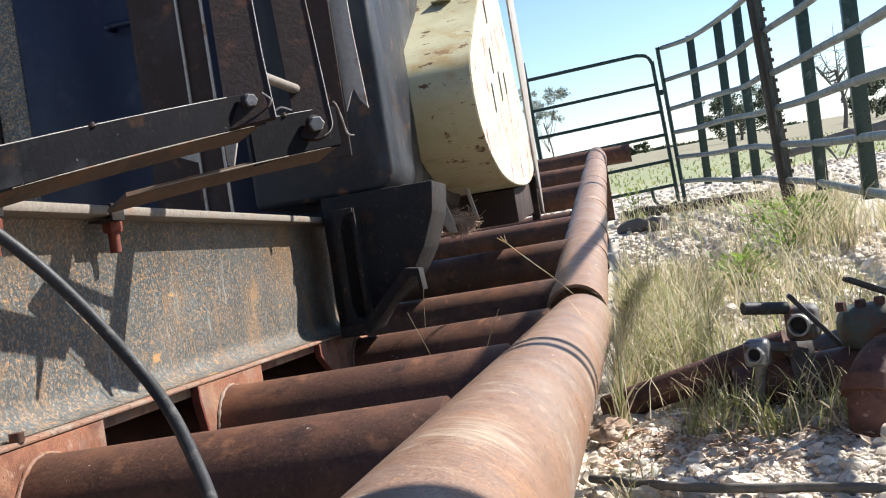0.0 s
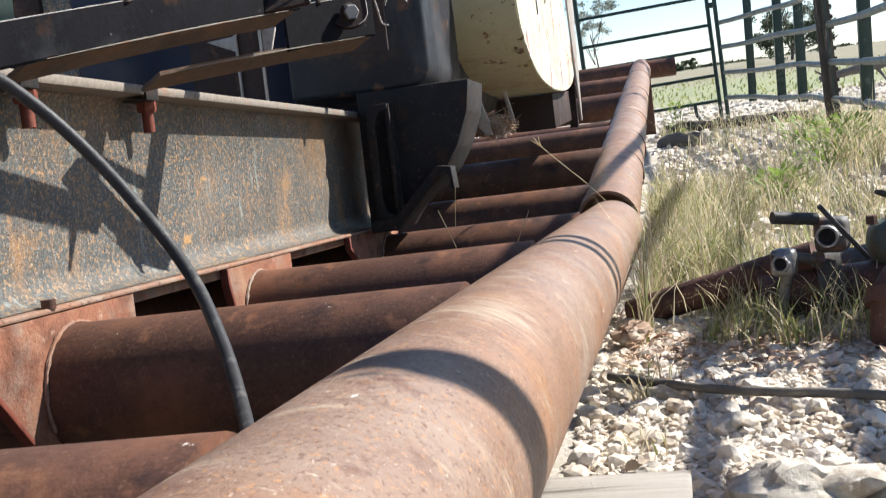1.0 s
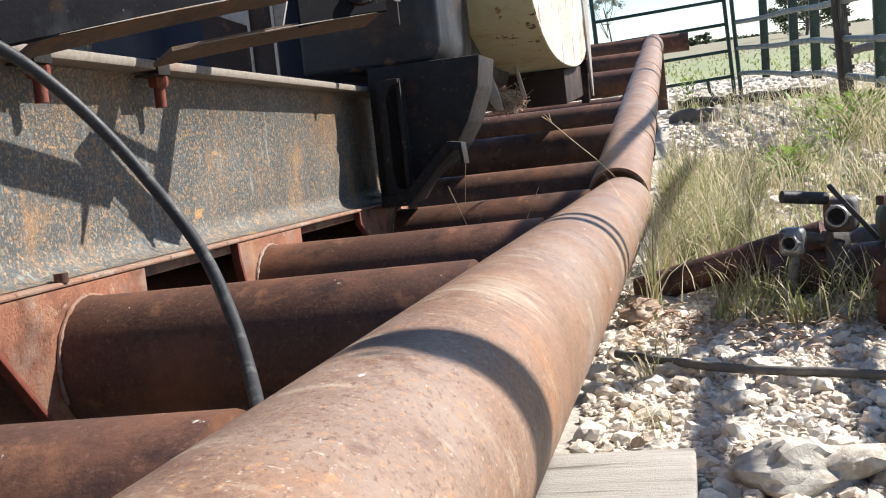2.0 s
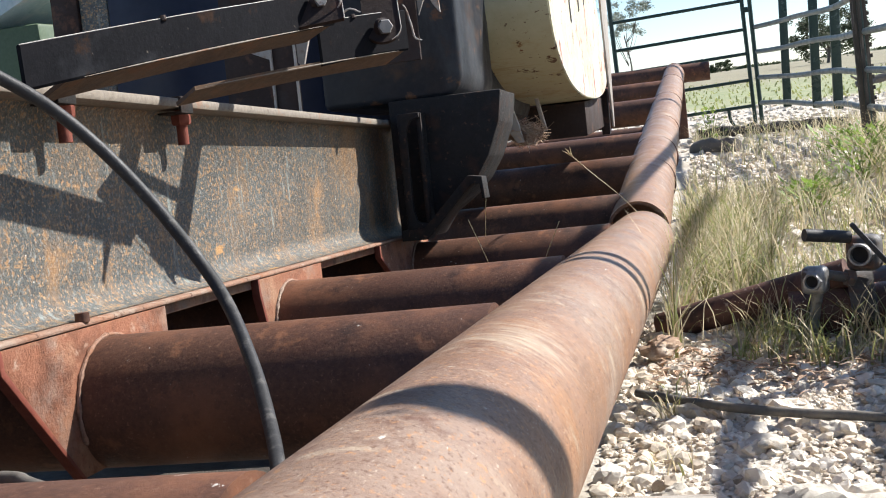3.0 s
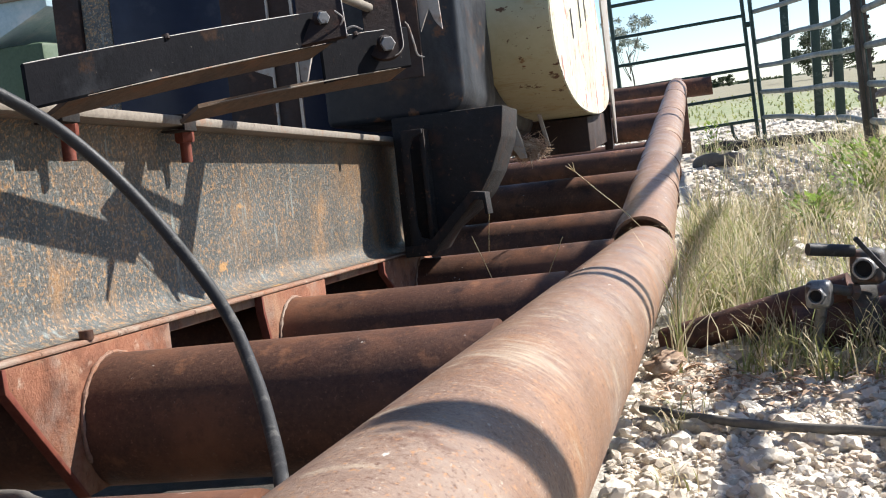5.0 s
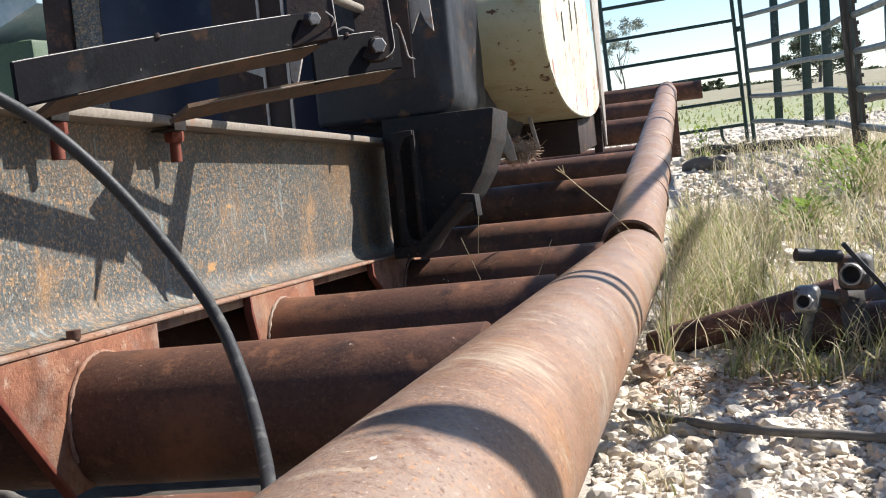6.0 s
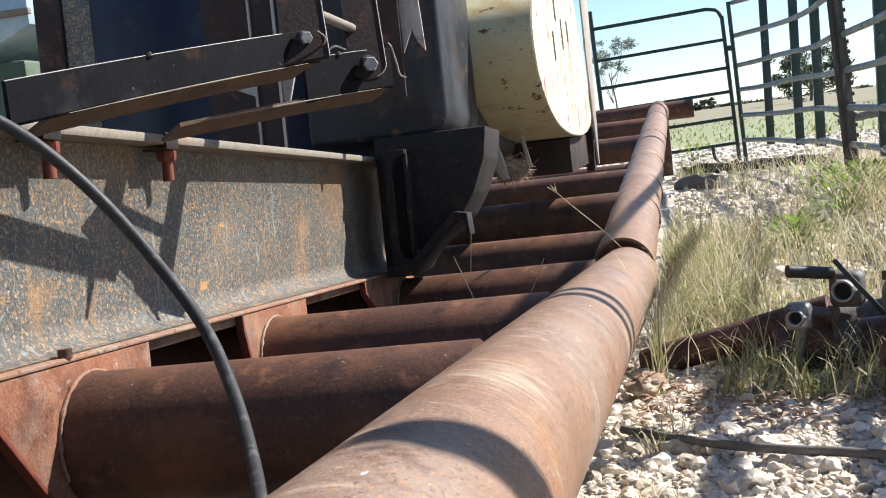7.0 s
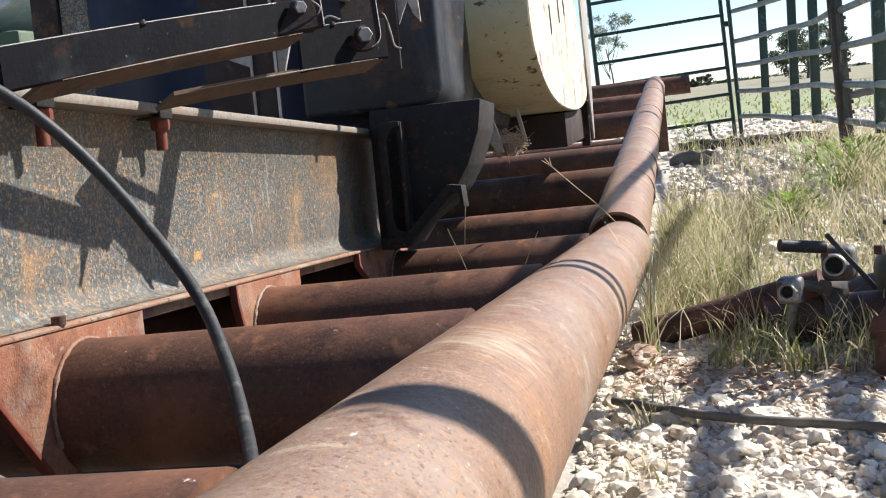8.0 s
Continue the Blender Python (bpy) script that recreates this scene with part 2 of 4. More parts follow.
POST_WOOD = surface("dark_old_post", ((0.035, 0.032, 0.028), (0.09, 0.08, 0.068)), [(12, 0.55, 0.68, (0.16, 0.14, 0.12), (3, 3, 0.4))], grain=(30, 0.6), stretch=(3, 3, 0.3), bump=0.7, rough=0.9)
STONE = surface("pale_limestone", ((0.56, 0.505, 0.42), (0.80, 0.745, 0.655)), [(16, 0.56, 0.70, (0.42, 0.36, 0.285), ONE), (7, 0.55, 0.7, (0.62, 0.50, 0.39), ONE)],
                grain=(60, 0.6), bump=0.6, rough=0.92, vary=0.42)


def leafy(name, a, b, vary, through):
    """A thin leaf or blade: its colour, and how much light it lets through."""
    m = surface(name, (a, b), grain=(6, 0.6), bump=0, rough=0.6, vary=vary)
    nt = m.node_tree
    bsdf = nt.nodes["Principled BSDF"]
    tr = nt.nodes.new("ShaderNodeBsdfTranslucent")
    nt.links.new(bsdf.inputs["Base Color"].links[0].from_socket, tr.inputs["Color"])
    mix = nt.nodes.new("ShaderNodeMixShader")
    mix.inputs["Fac"].default_value = through
    nt.links.new(bsdf.outputs[0], mix.inputs[1])
    nt.links.new(tr.outputs[0], mix.inputs[2])
    nt.links.new(mix.outputs[0], nt.nodes["Material Output"].inputs["Surface"])
    return m


STRAW = leafy("dry_straw", (0.52, 0.45, 0.29), (0.74, 0.67, 0.49), 0.35, 0.35)
BLADE = leafy("green_grass_blade", (0.22, 0.255, 0.095), (0.40, 0.42, 0.19), 0.42, 0.4)
WEED = leafy("fresh_green_leaf", (0.17, 0.27, 0.05), (0.27, 0.38, 0.09), 0.3, 0.4)
LEAF = surface("dark_oak_leaf", ((0.030, 0.048, 0.020), (0.06, 0.085, 0.032)), grain=(3, 0.6), bump=0, rough=0.7, vary=0.4)
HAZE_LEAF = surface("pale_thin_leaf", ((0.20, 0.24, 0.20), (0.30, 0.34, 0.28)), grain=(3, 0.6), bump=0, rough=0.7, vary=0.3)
BARK = surface("grey_bark", ((0.10, 0.088, 0.078), (0.19, 0.17, 0.15)), grain=(10, 0.6), bump=0.4, rough=0.9)
# Black that carries the darkness inside slots and bores.
BLACK = surface("hollow_shade_black", ((0.010, 0.009, 0.009), (0.025, 0.021, 0.019)), bump=0.2, rough=0.8)
LABEL = surface("stamped_brass_plate", ((0.24, 0.20, 0.11), (0.34, 0.29, 0.17)), bump=0.2, rough=0.5)
BROWN_PIPE = surface("brown_red_casting", ((0.075, 0.034, 0.025), (0.14, 0.068, 0.048)), [(16, 0.52, 0.64, (0.05, 0.026, 0.02), ONE), (40, 0.63, 0.66, (0.25, 0.19, 0.15), ONE)], bump=0.5, rough=0.65)
TAWNY = surface("tawny_broken_rock", ((0.30, 0.19, 0.12), (0.52, 0.37, 0.26)), [(14, 0.52, 0.66, (0.58, 0.50, 0.40), ONE), (30, 0.58, 0.66, (0.16, 0.10, 0.07), ONE)], grain=(30, 0.6), bump=0.6, rough=0.9)
ROCK = surface("rough_limestone", ((0.40, 0.355, 0.285), (0.62, 0.57, 0.485)), [(20, 0.50, 0.64, (0.33, 0.27, 0.20), ONE), (45, 0.58, 0.66, (0.72, 0.68, 0.60), ONE)], grain=(50, 0.6), bump=0.9, rough=0.95, bump_scale=60)


# ---------------------------------------------------------------- building helpers
BASES = {}
SKID = pose(0, 1, 0.33, -3.96, 0, 0)      # the machine and its pipe skid lie on this tilted frame
EYE_SCALED = pose(0, 0, 0.0632) @ Matrix.Scale(0.907, 4) @ SKID   # the gear housing and its pedestal, at the skid's tilt, scaled about the camera's eye to fit its view
RAMP = pose(-0.013, 4, 0.149, 3.64, 0, 0.28)   # the second skid climbs away


def thing(name, base, label, category, group="", at=Matrix.Identity(4), kind=""):
    ob = new(name)
    ob.empty_display_size = 0.1
    ob.matrix_world = at @ Matrix.Translation(base)
    BASES[ob.name] = Vector(base)
    return tagged(ob, label, category, group, kind)


def finish(name, bm, mat, angle=35):
    me = bpy.data.meshes.new(name)
    bmesh.ops.recalc_face_normals(bm, faces=bm.faces)
    bm.to_mesh(me)
    bm.free()
    for p in me.polygons:
        p.use_smooth = True
    me.set_sharp_from_angle(angle=radians(angle))
    me.materials.append(mat)
    return me


def part(name, bm, mat, parent, label="", angle=35):
    root = parent
    while root.parent:
        root = root.parent
    bm.transform(Matrix.Translation(-BASES[root.name]))
    ob = new(name, finish(name, bm, mat, angle))
    ob.parent = parent
    return tagged(ob, label)


def single(name, bm, mat, label, category, base=(0, 0, 0), at=Matrix.Identity(4), group="", kind="", angle=35):
    bm.transform(Matrix.Translation(-Vector(base)))
    ob = new(name, finish(name, bm, mat, angle))
    ob.matrix_world = at @ Matrix.Translation(base)
    return tagged(ob, label, category, group, kind)


def box(x0, x1, y0, y1, z0, z1, bevel=0.004, bm=None, seg=2):
    bm = bm or bmesh.new()
    r = bmesh.ops.create_cube(bm, size=1)
    vs = r["verts"]
    for v in vs:
        v.co = Vector(((x0 + x1) / 2 + v.co.x * (x1 - x0), (y0 + y1) / 2 + v.co.y * (y1 - y0), (z0 + z1) / 2 + v.co.z * (z1 - z0)))
    if bevel:
        es = list({e for v in vs for e in v.link_edges})
        bmesh.ops.bevel(bm, geom=es, offset=bevel, segments=seg, affect="EDGES", profile=0.5)
    return bm


def frame_of(d):
    d = Vector(d).normalized()
    a = d.orthogonal().normalized() if abs(d.z) > 0.95 else d.cross(Vector((0, 0, 1))).normalized()
    return a, d.cross(a).normalized()


def tube(path, r, seg=20, bm=None, cap=True, bore=0.0, wobble=0.0):
    """A round bar or pipe along a path; r is one radius or one for each point; bore: radius of the open hole at both ends."""
    bm = bm or bmesh.new()
    pts = [Vector(p) for p in path]
    rs = r if isinstance(r, (list, tuple)) else [r] * len(pts)
    rings = []
    side = None
    for i, p in enumerate(pts):
        d = (pts[min(i + 1, len(pts) - 1)] - pts[max(i - 1, 0)]).normalized()
        if side is None:
            side, _ = frame_of(d)
        side = (side - d * side.dot(d)).normalized()
        other = d.cross(side)
        ring = []
        for k in range(seg):
            a = 2 * math.pi * k / seg
            q = (side * math.cos(a) + other * math.sin(a)) * rs[i]
            if wobble:
                q *= 1 + wobble * noise.noise((p + q) * 9)
            ring.append(bm.verts.new(p + q))
        rings.append(ring)
    for a, b in zip(rings, rings[1:]):
        for k in range(seg):
            bm.faces.new((a[k], a[(k + 1) % seg], b[(k + 1) % seg], b[k]))
    for ring, p, inward in ((rings[0], pts[0], pts[1]), (rings[-1], pts[-1], pts[-2])):
        if bore:
            deep = (inward - p).normalized() * min(0.5, (inward - p).length * 0.9)
            inner = [bm.verts.new(p + (v.co - p) * bore / rs[0]) for v in ring]
            tip = [bm.verts.new(v.co + deep) for v in inner]
            for k in range(seg):
                j = (k + 1) % seg
                bm.faces.new((ring[k], ring[j], inner[j], inner[k]))
                bm.faces.new((inner[k], inner[j], tip[j], tip[k]))
            bm.faces.new(tip)
        elif cap:
            bm.faces.new(ring)
    return bm


def straight(a, b, r, seg=40, n=24, **kw):
    a, b = Vector(a), Vector(b)
    return tube([a.lerp(b, i / n) for i in range(n + 1)], r, seg, **kw)


def smooth_path(ctrl, n=12):
    """A Catmull-Rom line through a few points."""
    c = [Vector(p) for p in ctrl]
    c = [c[0] * 2 - c[1]] + c + [c[-1] * 2 - c[-2]]
    out = []
    for i in range(1, len(c) - 2):
        for k in range(n):
            t = k / n
            a, b, d, e = c[i - 1], c[i], c[i + 1], c[i + 2]
            out.append(0.5 * (2 * b + (d - a) * t + (2 * a - 5 * b + 4 * d - e) * t * t + (3 * b - a - 3 * d + e) * t ** 3))
    return out + [c[-2]]


def prism(poly, axis, lo, hi, bevel=0.0, bm=None):
    """A flat outline (pairs of numbers) drawn out along an axis from lo to hi."""
    bm = bm or bmesh.new()

    def at(u, v, w):
        return {"x": (w, u, v), "y": (u, w, v), "z": (u, v, w)}[axis]
    a = [bm.verts.new(at(u, v, lo)) for u, v in poly]
    b = [bm.verts.new(at(u, v, hi)) for u, v in poly]
    n = len(poly)
    fs = [bm.faces.new(a), bm.faces.new(list(reversed(b)))]
    fs += [bm.faces.new((a[k], b[k], b[(k + 1) % n], a[(k + 1) % n])) for k in range(n)]
    if bevel:
        bmesh.ops.recalc_face_normals(bm, faces=fs)
        bmesh.ops.bevel(bm, geom=list({e for f in fs for e in f.edges}), offset=bevel, segments=2, affect="EDGES", profile=0.5, clamp_overlap=True)
    return bm


def hexhead(centre, axis, r, thick, bm=None):
    bm = bm or bmesh.new()
    c, d = Vector(centre), Vector(axis).normalized()
    s, o = frame_of(d)
    n0 = len(bm.faces)
    rings = [[bm.verts.new(c + d * h + (s * math.cos(k * math.pi / 3) + o * math.sin(k * math.pi / 3)) * q) for k in range(6)]
             for h, q in ((0, r), (thick * 0.8, r), (thick, r * 0.86))]
    for a, b in zip(rings, rings[1:]):
        for k in range(6):
            bm.faces.new((a[k], a[(k + 1) % 6], b[(k + 1) % 6], b[k]))
    bm.faces.new(rings[-1])
    bm.faces.new(list(reversed(rings[0])))
    return bm


def joined(name, vs, fs, mat, smooth=False):
    me = bpy.data.meshes.new(name)
    me.from_pydata(vs, [], fs)
    if smooth:
        for p in me.polygons:
            p.use_smooth = True
    me.materials.append(mat)
    return me


# ---------------------------------------------------------------- ground
def ground_height(x, y):
    h = 0.016 * noise.noise(Vector((x * 1.7, y * 1.7, 0))) + 0.007 * noise.noise(Vector((x * 7, y * 7, 3)))
    if y > 30:
        h += 0.5 * min(1, (y - 30) / 120) * (1 + noise.noise(Vector((x / 90, y / 60, 5)))) + 0.012 * max(0, x) * min(1, (y - 30) / 200)
    return h


def ground_material():
    m = bpy.data.materials.new("limestone_grit_and_pasture")
    m.use_nodes = True
    nt = m.node_tree
    bsdf = nt.nodes["Principled BSDF"]
    vec = nt.nodes.new("ShaderNodeTexCoord").outputs["Object"]
    grit = ramp(nt, tex(nt, vec, 55, 8, 0.75), [(0.3, (0.26, 0.22, 0.17)), (0.5, (0.50, 0.45, 0.38)), (0.66, (0.70, 0.66, 0.58))])
    soil = ramp(nt, tex(nt, vec, 1.4, 6), [(0.46, (0, 0, 0)), (0.64, (1, 1, 1))])
    near = blend(nt, soil, grit, (0.36, 0.31, 0.235))
    far = ramp(nt, tex(nt, vec, 0.9, 10, 0.85), [(0.38, (0.16, 0.20, 0.085)), (0.5, (0.23, 0.25, 0.125)), (0.64, (0.33, 0.30, 0.19))])
    dry = ramp(nt, tex(nt, vec, 0.6, 10, 0.85), [(0.38, (0.15, 0.14, 0.085)), (0.52, (0.25, 0.22, 0.14)), (0.66, (0.19, 0.21, 0.115))])
    sep = nt.nodes.new("ShaderNodeSeparateXYZ")
    nt.links.new(vec, sep.inputs[0])
    wob = nt.nodes.new("ShaderNodeMath")
    wob.operation = "MULTIPLY_ADD"
    wob.inputs[1].default_value = 6.0
    nt.links.new(tex(nt, vec, 0.4, 4), wob.inputs[0])
    nt.links.new(sep.outputs["Y"], wob.inputs[2])
    cut = nt.nodes.new("ShaderNodeMapRange")
    cut.inputs["From Min"].default_value, cut.inputs["From Max"].default_value = 23.0, 26.0
    nt.links.new(wob.outputs[0], cut.inputs["Value"])
    back = nt.nodes.new("ShaderNodeMapRange")
    back.inputs["From Min"].default_value, back.inputs["From Max"].default_value = 40.0, 60.0
    nt.links.new(wob.outputs[0], back.inputs["Value"])
    far = blend(nt, back.outputs[0], far, dry)
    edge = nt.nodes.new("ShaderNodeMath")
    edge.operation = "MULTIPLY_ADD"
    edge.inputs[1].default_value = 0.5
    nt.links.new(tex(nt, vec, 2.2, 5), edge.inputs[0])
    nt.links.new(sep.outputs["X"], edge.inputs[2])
    # Shade under the skid and machine, put into the ground's colour as a dark strip.
    skid_shade = nt.nodes.new("ShaderNodeMapRange")
    skid_shade.inputs["From Min"].default_value, skid_shade.inputs["From Max"].default_value = -0.10, -0.30
    nt.links.new(edge.outputs[0], skid_shade.inputs["Value"])
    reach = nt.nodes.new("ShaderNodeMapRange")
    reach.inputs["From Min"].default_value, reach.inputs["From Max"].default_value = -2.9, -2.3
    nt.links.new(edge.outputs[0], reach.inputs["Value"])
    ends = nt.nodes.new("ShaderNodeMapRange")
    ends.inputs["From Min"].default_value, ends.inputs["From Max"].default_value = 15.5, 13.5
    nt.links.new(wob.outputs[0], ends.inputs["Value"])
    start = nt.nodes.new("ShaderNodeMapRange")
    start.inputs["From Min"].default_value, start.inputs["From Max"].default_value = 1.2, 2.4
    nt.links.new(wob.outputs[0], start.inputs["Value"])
    patch = skid_shade.outputs[0]
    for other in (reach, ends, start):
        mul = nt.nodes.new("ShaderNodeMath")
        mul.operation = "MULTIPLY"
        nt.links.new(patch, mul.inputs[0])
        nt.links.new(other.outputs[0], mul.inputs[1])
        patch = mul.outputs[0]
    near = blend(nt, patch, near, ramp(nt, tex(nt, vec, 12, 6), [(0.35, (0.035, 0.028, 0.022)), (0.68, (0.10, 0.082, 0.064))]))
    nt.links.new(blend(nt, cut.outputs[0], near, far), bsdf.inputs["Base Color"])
    bsdf.inputs["Roughness"].default_value = 0.95
    b = nt.nodes.new("ShaderNodeBump")
    b.inputs["Strength"].default_value, b.inputs["Distance"].default_value = 0.7, 0.012
    nt.links.new(tex(nt, vec, 45, 8, 0.7), b.inputs["Height"])
    nt.links.new(b.outputs["Normal"], bsdf.inputs["Normal"])
    return m


def steps(a, fine, b, grow, limit):
    out, s, v = [a], fine, a
    while v < b:
        v += s
        out.append(v)
        if v > limit:
            s *= grow
    return out


gx = sorted({round(-v, 4) for v in steps(0.0, 0.16, 900, 1.25, 3.0)} | {round(v, 4) for v in steps(0.0, 0.16, 900, 1.25, 5.0)})
gy = [-900, -200, -50, -12, -4] + steps(-1.5, 0.16, 1500, 1.16, 14.0)
gv = [(x, y, ground_height(x, y)) for y in gy for x in gx]
nx = len(gx)
gf = [(j * nx + i, j * nx + i + 1, (j + 1) * nx + i + 1, (j + 1) * nx + i) for j in range(len(gy) - 1) for i in range(nx - 1)]
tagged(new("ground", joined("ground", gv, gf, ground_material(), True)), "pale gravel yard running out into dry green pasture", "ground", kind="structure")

# ---------------------------------------------------------------- near pipe skid
RX = -0.257           # the side rail's axis across the skid
skid = thing("pipe_skid", (RX, 1.0, -0.11), "rusted steel pipe skid with round rungs lying on gravel", "pipe skid", at=SKID)
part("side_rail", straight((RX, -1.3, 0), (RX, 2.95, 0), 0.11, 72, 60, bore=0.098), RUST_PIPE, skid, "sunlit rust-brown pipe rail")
for v in (-0.345, 0.545, 1.325, 2.46):
    rung = part("rung", straight((-1.55, v, -0.013), (RX - 0.06, v, 0), 0.102, 48, 14), RUST_SHADED, skid)
    weld = bmesh.new()
    tube([(-0.927, v + 0.104 * math.cos(a), -0.006 + 0.104 * math.sin(a)) for a in [-0.5 + k * 4.1 / 48 for k in range(49)]],
         [0.0034 + 0.0009 * math.sin(k * 2.3) + 0.0007 * math.sin(k * 5.1) for k in range(49)], 7, weld, cap=True)
    part("weld_bead", weld, DUSTY_FLANGE, rung)
part("top_plate", box(-1.30, -0.946, -1.0, 2.62, 0.098, 0.118, 0.004), RUST_ORANGE, skid, "flaking orange-rust bearing plate")
for v, a, b in ((-0.345, 0.29, 0.26), (0.545, 0.27, 0.20), (1.325, 0.17, 0.22), (2.46, 0.42, 0.14)):
    g = prism([(v - a, 0.1175), (v - a + 0.005, 0.085), (v - 0.105, -0.10), (v + 0.105, -0.10), (v + b, 0.06), (v + b, 0.1175)], "x", -0.944, -0.930, 0.0015)
    part("gusset_plate", g, RUST_ORANGE, skid, "orange-rust saddle plate welded to a rung")
    edge = prism([(v - a - 0.004, 0.1175), (v - a + 0.004, 0.1175), (v - a + 0.008, 0.088), (v - 0.100, -0.102), (v - 0.108, -0.102), (v - a - 0.002, 0.084)], "x", -0.946, -0.9285, 0.001)
    part("edge_strip", edge, RUST_RED, skid, "red-rust folded edge of a saddle plate")
part("stub", straight((-0.934, 0.49, 0.126), (-0.934, 0.49, 0.140), 0.011, 12, 2), RUST_SHADED, skid)
part("back_plate", box(-1.36, -1.34, -1.0, 2.62, -0.12, 0.097, 0.003), RUST_SHADED, skid)

# ---------------------------------------------------------------- second pipe skid, climbing away
ramp_skid = thing("pipe_skid", (-0.257, 4.0, -0.11), "rusted pipe skid tilted upward beyond the first", "pipe skid", at=RAMP)
part("side_rail", straight((-0.257, 0.0, 0.008), (-0.257, 9.0, 0.004), 0.11, 64, 60, bore=0.099), RUST_PIPE, ramp_skid, "sunlit rust-brown pipe rail")
for v, r in ((0.32, 0.098), (1.42, 0.098), (2.52, 0.085), (3.05, 0.06), (4.7, 0.098), (6.55, 0.098), (8.75, 0.10)):
    end = 0.12 if v > 8 else -0.31
    rung = part("rung", straight((-2.2, v, -0.01), (end, v, 0), r, 36, 8, bore=r * 0.9 if v > 8 else 0.0), RUST_SHADED, ramp_skid)
for v in (1.15, 2.0, 3.1, 4.9, 7.0):
    band = bmesh.new()
    tube([(-0.257 + 0.112 * math.cos(a), v + 0.01 * math.sin(3 * a), 0.112 * math.sin(a)) for a in [-0.6 + k * 4.4 / 24 for k in range(25)]], 0.006, 6, band)
    part("weld_bead", band, RUST_SHADED, ramp_skid)
part("end_leg", box(-0.36, -0.16, 8.7, 8.85, -0.80, -0.09, 0.008), RUST_SHADED, ramp_skid)
part("end_leg", box(-2.1, -1.9, 8.7, 8.85, -0.80, -0.09, 0.008), RUST_SHADED, ramp_skid)

# ---------------------------------------------------------------- beam on the skid
WX = -0.996
beam = thing("steel_beam", (WX, 1.0, 0.118), "worn grey rust-speckled steel I-beam bolted on the skid", "beam", at=SKID)
part("bottom_flange", box(WX - 0.085, WX + 0.069, -1.1, 2.52, 0.1185, 0.127, 0.004), DUSTY_FLANGE, beam, "dusty rust-stained lower flange")
web = bmesh.new()
curve = [(WX + 0.050, 0.1285)] + [(WX + 0.006 + 0.042 * (1 - math.sin(a)), 0.1290 + 0.050 * (1 - math.cos(a))) for a in [k * math.pi / 24 for k in range(1, 13)]]
curve += [(WX + 0.006, 0.30), (WX + 0.006, 0.452), (WX + 0.014, 0.462), (WX - 0.014, 0.462), (WX - 0.006, 0.452), (WX - 0.006, 0.15), (WX - 0.03, 0.1285)]
prism(curve, "y", -1.1, 2.50, 0, web)
part("web", web, BEAM_PAINT, beam, "grey web with orange rust speckles", 60)
part("top_flange", box(WX - 0.085, WX + 0.066, -1.1, 2.50, 0.463, 0.481, 0.005), FLANGE, beam, "pale weathered upper flange")
for v in (0.54, 0.94):
    b = bmesh.new()
    straight((-0.956, v, 0.398), (-0.956, v, 0.475), 0.0105, 16, 4, bm=b)
    bolt = part("bolt", b, RUST_RED, beam, "red-rust hanging bolt")
    part("nut", hexhead((-0.956, v, 0.455), (0, 0, -1), 0.019, 0.020), RUST_RED, bolt)
    # Clamp and the shadow mark beside it, made as one dark folded plate.
    c = prism([(-1.00, 0.4815), (-0.931, 0.4815), (-0.931, 0.457), (-0.975, 0.457), (-0.975, 0.4535), (-0.9265, 0.4535), (-0.9260, 0.482), (-0.930, 0.4845), (-1.00, 0.4845)], "y", v - 0.055, v - 0.006, 0.001)
    part("clip", c, DARK_STEEL, beam, "dark folded plate for a clamp and the shadow mark on the flange")

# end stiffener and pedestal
ped = thing("pedestal", (-0.95, 2.7, 0.118), "black greasy steel pedestal under the housing", "pedestal", at=EYE_SCALED)
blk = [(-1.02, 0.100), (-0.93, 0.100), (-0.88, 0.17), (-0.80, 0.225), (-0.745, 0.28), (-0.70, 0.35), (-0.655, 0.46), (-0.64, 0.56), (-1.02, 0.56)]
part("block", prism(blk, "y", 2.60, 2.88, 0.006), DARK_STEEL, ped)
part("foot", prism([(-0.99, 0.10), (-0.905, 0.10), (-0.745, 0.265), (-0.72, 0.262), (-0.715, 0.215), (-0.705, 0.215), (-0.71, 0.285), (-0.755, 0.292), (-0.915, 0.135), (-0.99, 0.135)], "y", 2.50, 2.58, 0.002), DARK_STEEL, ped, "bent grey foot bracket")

# Also scaled about the camera's eye, so the channel keeps its place in view.
chn = thing("stiffener_channel", (-0.9, 2.38, 0.12), "black greasy channel standing at the beam's end", "channel", at=pose(0, 0, 0.034) @ Matrix.Scale(0.95, 4) @ SKID)
part("web", prism([(-0.93, 0.12), (-0.86, 0.12), (-0.86, 0.155), (-0.895, 0.165), (-0.905, 0.20), (-0.905, 0.44), (-0.89, 0.475), (-0.86, 0.485), (-0.86, 0.50), (-0.93, 0.50)], "y", 2.36, 2.375, 0.003), DARK_STEEL, chn)
part("lip", box(-0.872, -0.858, 2.376, 2.46, 0.122, 0.50, 0.002), DARK_STEEL, chn)

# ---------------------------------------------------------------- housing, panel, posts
hs = thing("gear_housing", (-0.95, 3.0, 0.56), "charcoal painted gear housing with rust stains", "housing", at=EYE_SCALED)
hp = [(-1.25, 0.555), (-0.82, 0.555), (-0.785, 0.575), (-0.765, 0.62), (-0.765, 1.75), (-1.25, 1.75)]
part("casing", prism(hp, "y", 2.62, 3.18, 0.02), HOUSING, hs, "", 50)
